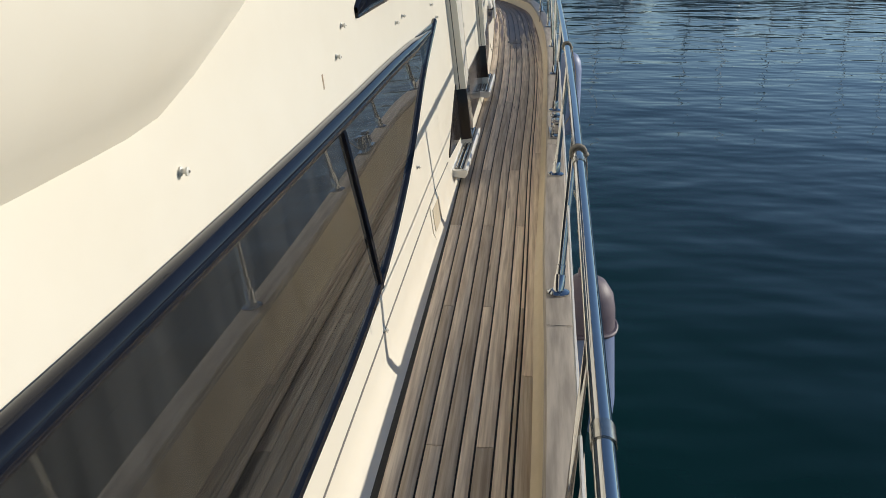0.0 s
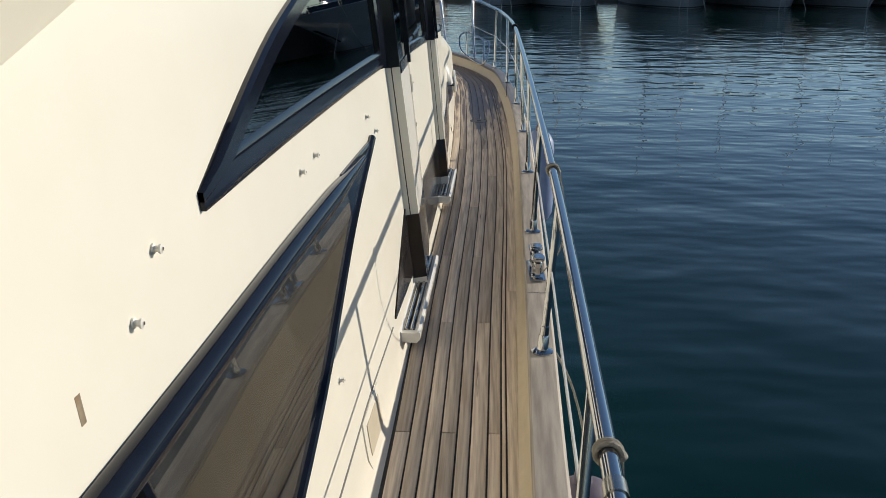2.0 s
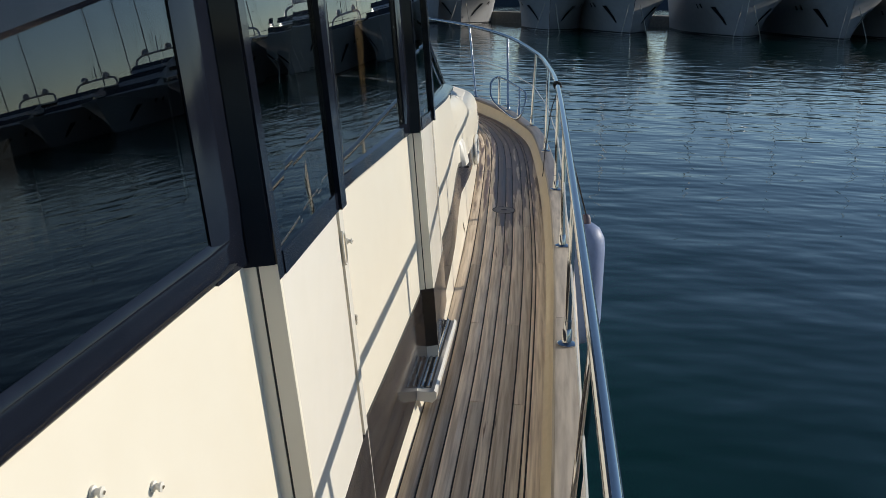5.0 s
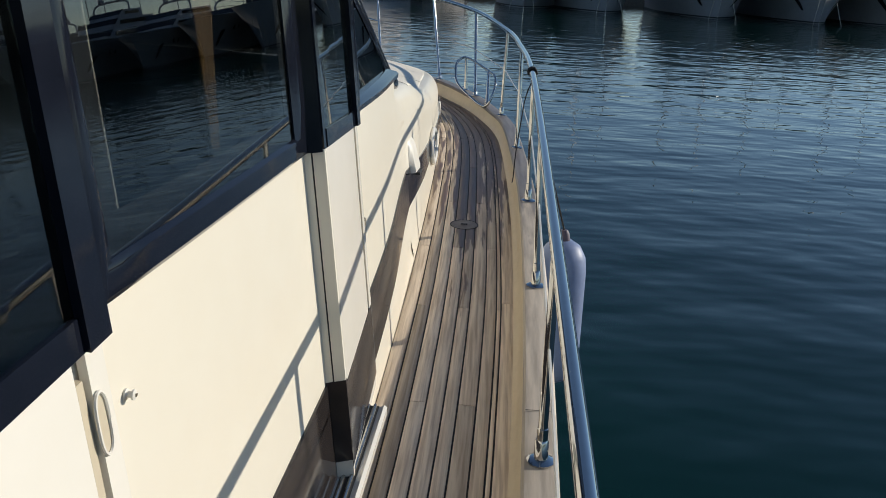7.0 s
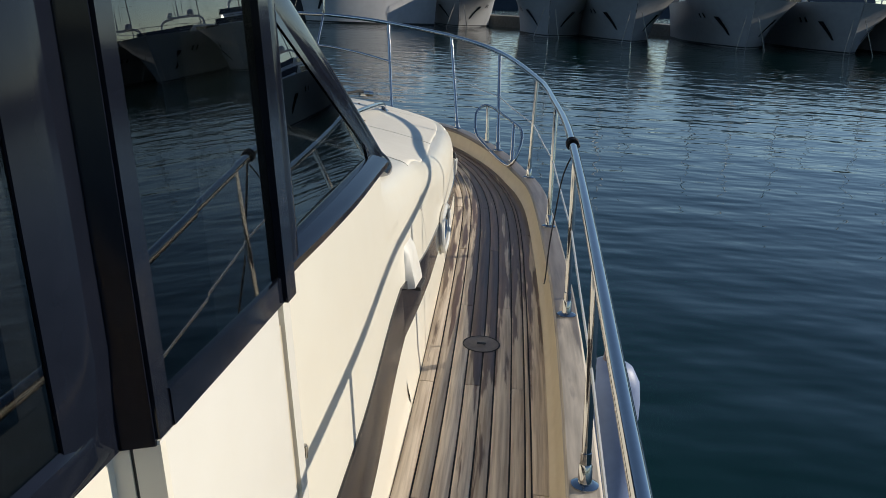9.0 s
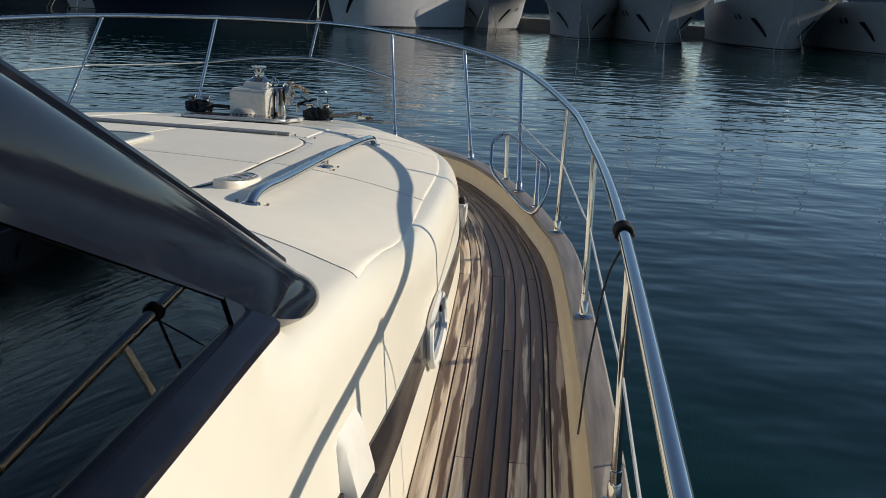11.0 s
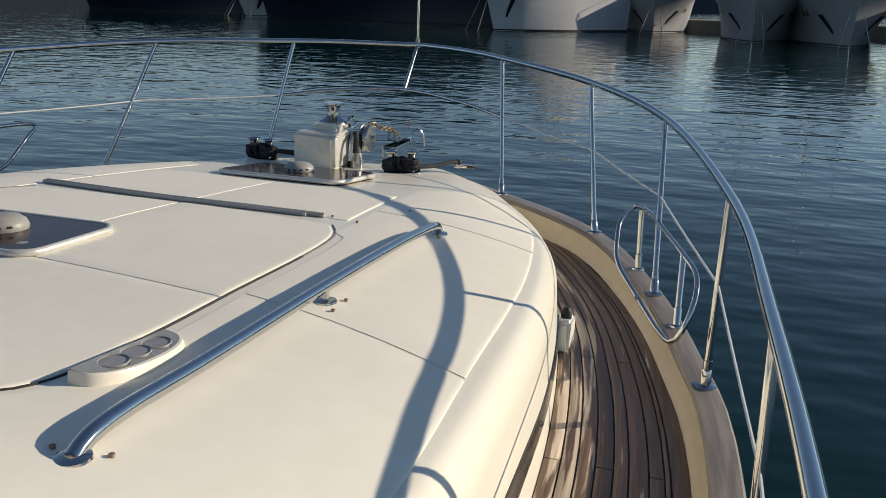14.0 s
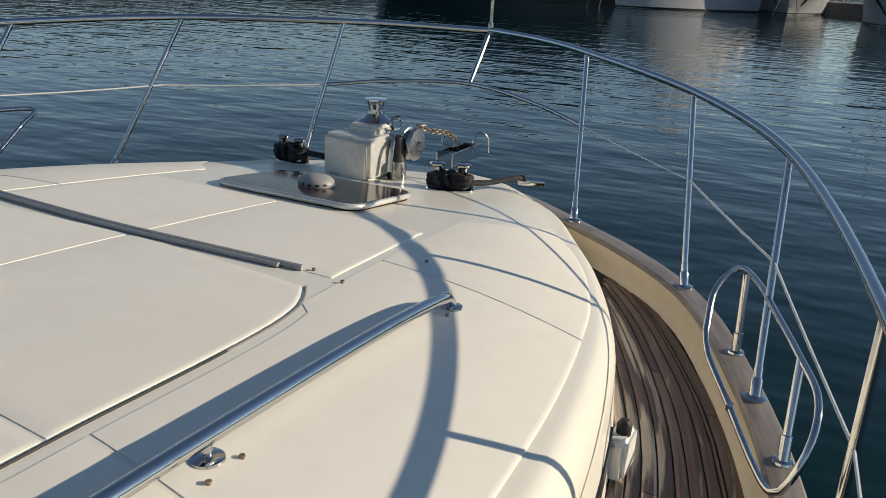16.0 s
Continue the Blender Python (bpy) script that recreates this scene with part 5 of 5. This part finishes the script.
cp = curve_pts([(0.05, 12.66, wz + 0.235), (0.07, 12.76, wz + 0.20), (0.075, 12.92, wz + 0.165), (0.06, 13.02, wz + 0.13), (0.04, 13.12, wz + 0.09)], 0.028)
for i, p in enumerate(cp[:-1]):
    way = (cp[i + 1] - p).normalized()
    sd = way.cross(Vector((0, 0, 1))).normalized()
    if i % 2:
        sd = sd.cross(way)
    link = [p + way * (0.020 * math.cos(a)) + sd * (0.012 * math.sin(a)) for a in [2 * math.pi * k / 10 for k in range(11)]]
    part("link", tube(link, 0.0042, 6), CHAIN, ch)
ro = thing("bow_roller", "stainless bow roller with an anchor shank", "bow roller")
for dx in (-0.045, 0.045):
    part("cheek", block((0.008, 0.34, 0.075), (0.05 + dx, 13.12, wz + 0.02), 0.003), STEEL, ro)
part("roller", tube([(0.01, 13.25, wz + 0.03), (0.09, 13.25, wz + 0.03)], 0.03, 14), RUBBER, ro)
part("shank", block((0.022, 0.30, 0.05), (0.05, 13.06, wz + 0.085), 0.006, Euler((radians(-18), 0, 0)).to_matrix().to_4x4()), STEEL, ro)
part("hoop", tube(curve_pts([(0.10, 13.18, wz + 0.02), (0.105, 13.19, wz + 0.10), (0.13, 13.22, wz + 0.135), (0.16, 13.25, wz + 0.10), (0.165, 13.26, wz + 0.02)], 0.02), 0.005, 8), STEEL, ro)


def bollard(x, y, turn):
    """A twin-post bollard with a line wound round both posts in figures of eight."""
    b = thing("bollard", "stainless deck bollard wound with black mooring line", "bollard", "bow bollards")
    z = top_z(x, y)
    ax = Vector((math.cos(turn), math.sin(turn), 0))
    plate = lathe([(0, 0), (0.06, 0), (0.06, 0.006), (0.054, 0.010), (0, 0.010)], 24)
    bmesh.ops.scale(plate, vec=(1.9, 0.95, 1), verts=plate.verts)
    bmesh.ops.transform(plate, matrix=Matrix.Translation((x, y, z + 0.002)) @ Matrix.Rotation(turn, 4, "Z"), verts=plate.verts)
    part("base_plate", plate, STEEL, b)
    for k in (-1, 1):
        c = Vector((x, y, z + 0.01)) + ax * (0.058 * k)
        part("post", lathe([(0, 0), (0.024, 0), (0.021, 0.012), (0.020, 0.088), (0.024, 0.098), (0.036, 0.104), (0.037, 0.111), (0.030, 0.116), (0, 0.118)], 18, c), STEEL, b)
    r = random.Random(5)
    rope = thing("mooring_line", "black braided mooring line wound on a bow bollard", "rope")
    sd = Vector((-ax.y, ax.x, 0))
    pts = []
    for k in range(6 * 24):
        a = 2 * math.pi * k / 24
        up = 0.022 + 0.05 * k / 144
        pts.append(Vector((x, y, z + up + 0.007 * math.sin(2.3 * a))) + ax * ((0.094 + 0.006 * r.random()) * math.cos(a)) + sd * ((0.034 + 0.006 * r.random()) * math.sin(2 * a) + 0.010 * math.sin(a)))
    part("rope_coil", tube(pts, 0.0115, 8), ROPE_BLACK, rope)
    for q in (-0.045, 0.0, 0.05):
        bow = [Vector((x, y, z)) + ax * (q + 0.02 * math.sin(t * 2)) + sd * (0.045 * math.cos(t)) + Vector((0, 0, 0.03 + 0.055 * math.sin(t))) for t in [math.pi * m / 8 for m in range(9)]]
        part("rope_turn", tube(bow, 0.0115, 8), ROPE_BLACK, rope)
    return rope


for x, y, turn in ((0.30, 12.50, 0.35), (-0.58, 12.50, -0.2)):
    rope = bollard(x, y, turn)
    z = top_z(x, y)
    for d in (0.0, 0.024):
        if x > 0:
            lead = [(x + 0.04, y - 0.03 + d, z + 0.045), (x + 0.13, y + 0.13 + d, z + 0.024), (x + 0.21, y + 0.30 + d, z + 0.028), (0.53, 12.87 + d, wz + 0.004)]
        else:
            lead = [(x + 0.06, y + d, z + 0.05), (x + 0.15, y - 0.03 + d, z + 0.058), (x + 0.26, y - 0.02 + d, z + 0.05), (x + 0.34, y + d, z + 0.035)]
        part("lead", tube(curve_pts(lead, 0.03), 0.0115, 8), ROPE_BLACK, rope)
fl = thing("bow_fairlead", "short polished fairlead tube at the bow cap", "fairlead")
part("tube", tube([(0.50, 12.86, wz + 0.0), (0.60, 12.93, wz - 0.01)], 0.024, 14), STEEL, fl)

# ---- far side of the harbour ----
def hull_rows_far(length, beam, free, sheer, flare_k):
    """Sections of a far yacht's hull from the bow (y=0) aft (y=length)."""
    rows = []
    for i in range(15):
        f = i / 14
        y = length * f
        w = beam / 2 * (1 - (1 - min(1.0, f * 4.2))**3.0)
        wl_w = beam / 2 * (1 - (1 - min(1.0, f * 1.7))**1.5) * 0.86
        top = free + sheer * (1 - f)**2
        r = []
        for h in (0.0, 0.2, 0.45, 0.7, 0.9, 1.0):
            ww = wl_w + (w - wl_w) * h**flare_k
            rake = -1.9 * (1 - f)**3 * h
            r.append(Vector((ww + 0.02, y + 1.9 * (1 - f)**3 + rake, -0.3 + (top + 0.3) * h)))
        rows.append(r + [Vector((-p.x, p.y, p.z)) for p in r[::-1]])
    return rows


def motor_yacht(name, label, x, y, yaw, length, beam, free, hull_mat, tiers, seed, rail=True):
    r = random.Random(seed)
    t = thing(name, label, "yacht", "yachts moored across the harbour")
    t.matrix_world = pose(x, y, -1.2, 0, 0, yaw)
    sheer = 0.55
    rows = hull_rows_far(length, beam, free, sheer, 1.5)
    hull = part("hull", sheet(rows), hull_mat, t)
    part("foredeck", sheet([[q[5] - Vector((0, 0, 0.02)), q[6] - Vector((0, 0, 0.02))] for q in rows]), HULL_WHITE, t)
    part("boot_stripe", sheet([[Vector((p.x * 1.012, p.y - 0.01, z)) for p, z in ((q[0], -0.05), (q[0].lerp(q[1], 0.75), 0.17))] for q in rows] + [[Vector((-p.x * 1.012, p.y - 0.01, z)) for p, z in ((q[0], -0.05), (q[0].lerp(q[1], 0.75), 0.17))] for q in rows[::-1]]), BOOT, hull)
    for sg in (1, -1):
        a, b = rows[2], rows[3]

        def on_hull(f, h, out=0.03):
            k = 1 + f * 2.2
            i = int(k)
            p = rows[i][int(h * 5)].lerp(rows[i + 1][int(h * 5)], k - i)
            q = rows[i][min(5, int(h * 5) + 1)].lerp(rows[i + 1][min(5, int(h * 5) + 1)], k - i)
            v = p.lerp(q, h * 5 - int(h * 5))
            return Vector((sg * (v.x + out), v.y - out, v.z))
        pocket = [[on_hull(0.24, 0.56), on_hull(0.40, 0.56)], [on_hull(0.12, 0.38), on_hull(0.24, 0.38)], [on_hull(0.06, 0.28), on_hull(0.13, 0.28)]]
        part("anchor_pocket", sheet(pocket), YACHT_GLASS, hull, "dark anchor pocket")
        for f in (0.85, 1.15):
            part("hull_port", sheet([[on_hull(f, 0.62), on_hull(f + 0.10, 0.62)], [on_hull(f, 0.54), on_hull(f + 0.10, 0.54)]]), YACHT_GLASS, hull)
    zz = free + 0.1
    y0 = length * 0.24
    for k in range(tiers):
        w, h = beam * (0.40 - 0.05 * k), 1.15 if k < tiers - 1 else 0.9
        ya, yb = y0 + k * length * 0.10, length * (0.95 - 0.12 * k)
        sec = []
        for yy, s, hh in ((ya, 0.75, 0.05), (ya + 0.6, 0.9, 0.5), (ya + 1.6, 1.0, 1.0), (yb, 1.0, 1.0)):
            sec.append([Vector((w * s, yy, zz)), Vector((w * s * 0.93, yy, zz + h * hh)), Vector((-w * s * 0.93, yy, zz + h * hh)), Vector((-w * s, yy, zz))])
        part("superstructure", sheet(sec, closed=True), HULL_WHITE, t, smooth=False)
        glass = [[Vector((w * s * 0.98, yy - 0.04, zz + h * a)), Vector((-w * s * 0.98, yy - 0.04, zz + h * a))] for yy, s, a in ((ya + 0.62, 0.9, 0.42), (ya + 1.55, 0.98, 0.97))]
        part("windscreen", slab(glass, (0, -0.03, 0.05)), YACHT_GLASS, t, "dark raked windscreen", smooth=False)
        for sg in (1, -1):
            part("side_window", slab([[Vector((sg * w * 1.005, yy, zz + h * a)) for a in (0.40, 0.80)] for yy in (ya + 1.7, yb - 0.8)], (-0.02 * sg, 0, 0)), YACHT_GLASS, t, smooth=False)
        zz += h
    arch_y = length * 0.55
    part("radar_arch", tube(curve_pts([(-beam * 0.33, arch_y, zz - 0.3), (-beam * 0.28, arch_y + 0.4, zz + 0.9), (0, arch_y + 0.5, zz + 1.1), (beam * 0.28, arch_y + 0.4, zz + 0.9), (beam * 0.33, arch_y, zz - 0.3)], 0.3), 0.13, 8), HULL_WHITE, t)
    for dx in (-beam * 0.16, beam * 0.18):
        part("satellite_dome", lathe([(0, 0), (0.25, 0.0), (0.38, 0.15), (0.38, 0.42), (0.26, 0.62), (0, 0.70)], 14, (dx, arch_y + 0.45, zz + 1.1)), HULL_WHITE, t)
    part("mast", tube([(0, arch_y + 0.5, zz + 1.0), (0, arch_y + 0.7, zz + 2.6 + r.random())], [0.08, 0.04], 8), HULL_WHITE, t)
    for dx in (-0.5, 0.3, 0.6):
        part("aerial", tube([(dx, arch_y + 0.5, zz + 1.0), (dx * 1.2, arch_y + 0.8, zz + 3.2 + r.random())], 0.02, 5), HULL_WHITE, t)
    if rail:
        for sg in (1, -1):
            line = [Vector((sg * (q[5].x - 0.08), q[5].y, q[5].z + 0.7)) for q in rows[:9]]
            rl = part("bow_rail", tube(line, 0.025, 6), STEEL, t)
            for p in line[::2]:
                part("rail_post", tube([p - Vector((0, 0, 0.7)), p], 0.018, 5), STEEL, rl)
    part("mooring_rope", tube([Vector((0.5, 0.6, free * 0.75)), Vector((1.1, -1.2, -0.2))], 0.03, 5), ROPE, t)
    part("mooring_rope", tube([Vector((-0.5, 0.6, free * 0.75)), Vector((-1.3, -0.9, -0.2))], 0.03, 5), ROPE, t)
    return t


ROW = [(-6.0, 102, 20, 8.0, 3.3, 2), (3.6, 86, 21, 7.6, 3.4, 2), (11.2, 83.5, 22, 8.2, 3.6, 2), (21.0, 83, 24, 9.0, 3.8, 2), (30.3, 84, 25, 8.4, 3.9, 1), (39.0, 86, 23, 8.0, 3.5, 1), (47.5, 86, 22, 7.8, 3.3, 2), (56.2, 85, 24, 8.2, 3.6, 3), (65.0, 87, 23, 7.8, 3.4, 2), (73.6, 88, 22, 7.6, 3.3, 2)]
# hulls of this row carry their shade in the grey base colour
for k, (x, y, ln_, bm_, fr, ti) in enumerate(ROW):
    motor_yacht("motor_yacht", "white motor yacht moored bow out, shade painted into its grey hull", x, y, random.Random(k).uniform(-4, 4), ln_, bm_, fr, HULL_SHADED, ti, k)
motor_yacht("motor_yacht", "large white motor yacht moored at an angle", -21.8, 91.5, -36, 18, 6.6, 4.7, HULL_WHITE, 3, 31)
motor_yacht("motor_yacht", "large dark navy motor yacht moored at an angle", -54, 103, -76, 34, 8.5, 6.0, HULL_NAVY, 3, 32)
motor_yacht("motor_yacht", "white motor yacht moored bow out, in shade", -60, 108, -40, 24, 6.2, 3.4, HULL_WHITE, 2, 33)
motor_yacht("motor_yacht", "large dark navy motor yacht moored at an angle", -95, 120, -60, 34, 7.5, 4.6, HULL_NAVY, 2, 34)


def sail_boat(x, y, h, seed):
    r = random.Random(seed)
    t = thing("sailing_boat", "far sailing boat with a bare mast", "sailing boat", "sailing boats beyond the yachts")
    t.matrix_world = pose(x, y, -1.2, 0, 0, r.uniform(-10, 10))
    rows = hull_rows_far(11, 3.5, 1.1, 0.3, 1.1)
    part("hull", sheet(rows), HULL_WHITE, t)
    part("deck", sheet([[q[5], q[6]] for q in rows]), HULL_WHITE, t)
    m = part("mast", tube([(0, 4.4, 0.9), (0, 4.5, h)], [0.10, 0.06], 7), MAST, t)
    for z in (h * 0.4, h * 0.7):
        part("spreader", tube([(-0.8, 4.5, z), (0.8, 4.5, z)], 0.03, 5), MAST, m)
    for a in ((0, 0.3, 1.4), (0, 10.8, 1.2), (1.6, 4.7, 1.1), (-1.6, 4.7, 1.1)):
        part("stay", tube([a, (0, 4.5, h)], 0.012, 4), STEEL_DULL, m)
    part("boom_cover", tube([(0, 4.7, 2.2), (0, 8.6, 2.1)], [0.2, 0.13], 8), COVER, t)


for k in range(16):
    r = random.Random(100 + k)
    sail_boat(6 + k * 6.4 + r.uniform(-1, 1), 128 + r.uniform(-3, 5), 17 + r.uniform(0, 8), k)
quay = tagged(part("quay", block((330, 10, 2.6), (139, 118, -1.2), 0.1), STONE), "low stone quay behind the moored yachts", "quay", kind="structure")

# added ring, out of view: higher off the port bow to darken the water there
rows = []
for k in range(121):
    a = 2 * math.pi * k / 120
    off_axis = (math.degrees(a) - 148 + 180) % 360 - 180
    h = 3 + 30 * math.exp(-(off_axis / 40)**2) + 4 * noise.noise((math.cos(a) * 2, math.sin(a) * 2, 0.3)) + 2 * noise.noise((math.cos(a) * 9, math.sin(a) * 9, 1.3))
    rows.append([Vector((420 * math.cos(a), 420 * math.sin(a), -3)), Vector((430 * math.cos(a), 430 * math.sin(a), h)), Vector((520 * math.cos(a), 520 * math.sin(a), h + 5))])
tagged(part("backdrop", sheet(rows), DARK_RING), "unseen dark ring with painted haze, added to darken the water's reflections", "hills", kind="structure")

# ---- teak planks ----
LANES = (0, 0.124, 0.237, 0.361, 0.485, 0.588, 0.722, 0.825, 0.866, 1.0)
BUTTS = (-3.6, -2.8, -2.0, -1.2, -0.4, 0.35, 1.15, 1.95, 2.78, 3.58, 4.4, 5.17, 6.0, 6.7, 7.45, 8.14, 8.86, 9.6, 10.37, 11.1, 11.8)
SETS = {0: (2, 5), 1: (1, 4, 7), 2: (0, 3, 6)}


def plank(y0, y1, lane):
    n = max(2, int((y1 - y0) / 0.16))
    g = 0.0029
    rows = []
    for i in range(n + 1):
        y = y0 + 0.0024 + (y1 - y0 - 0.0048) * i / n
        w = edge(y) - foot(y)
        a, b = foot(y) + w * LANES[lane] + g, foot(y) + w * LANES[lane + 1] - g
        z = deck_z(y)
        rows.append([Vector((a, y, z - 0.009)), Vector((a, y, z - 0.0012)), Vector((a + 0.0018, y, z)), Vector((b - 0.0018, y, z)), Vector((b, y, z - 0.0012)), Vector((b, y, z - 0.009))])
    bm = bmesh.new()
    vs = [[bm.verts.new(p) for p in r] for r in rows]
    place = {v: (v.co.x - foot(v.co.y), v.co.y) for r in vs for v in r}
    for a, b in zip(vs, vs[1:]):
        for i in range(5):
            bm.faces.new((a[i], a[i + 1], b[i + 1], b[i]))
    bm.faces.new(vs[0])
    bm.faces.new(vs[-1][::-1])
    return lay_grain(bm, place)


for lane in range(9):
    if lane == 8:
        marks = [-4, -0.1, 2.32, 4.74, 7.52, 9.9, 11.6, 12.78]
    else:
        marks = [-4] + [b for k, b in enumerate(BUTTS) if lane in SETS[(k - 7) % 3]] + [12.3 + 0.05 * lane]
    for a, b in zip(marks, marks[1:]):
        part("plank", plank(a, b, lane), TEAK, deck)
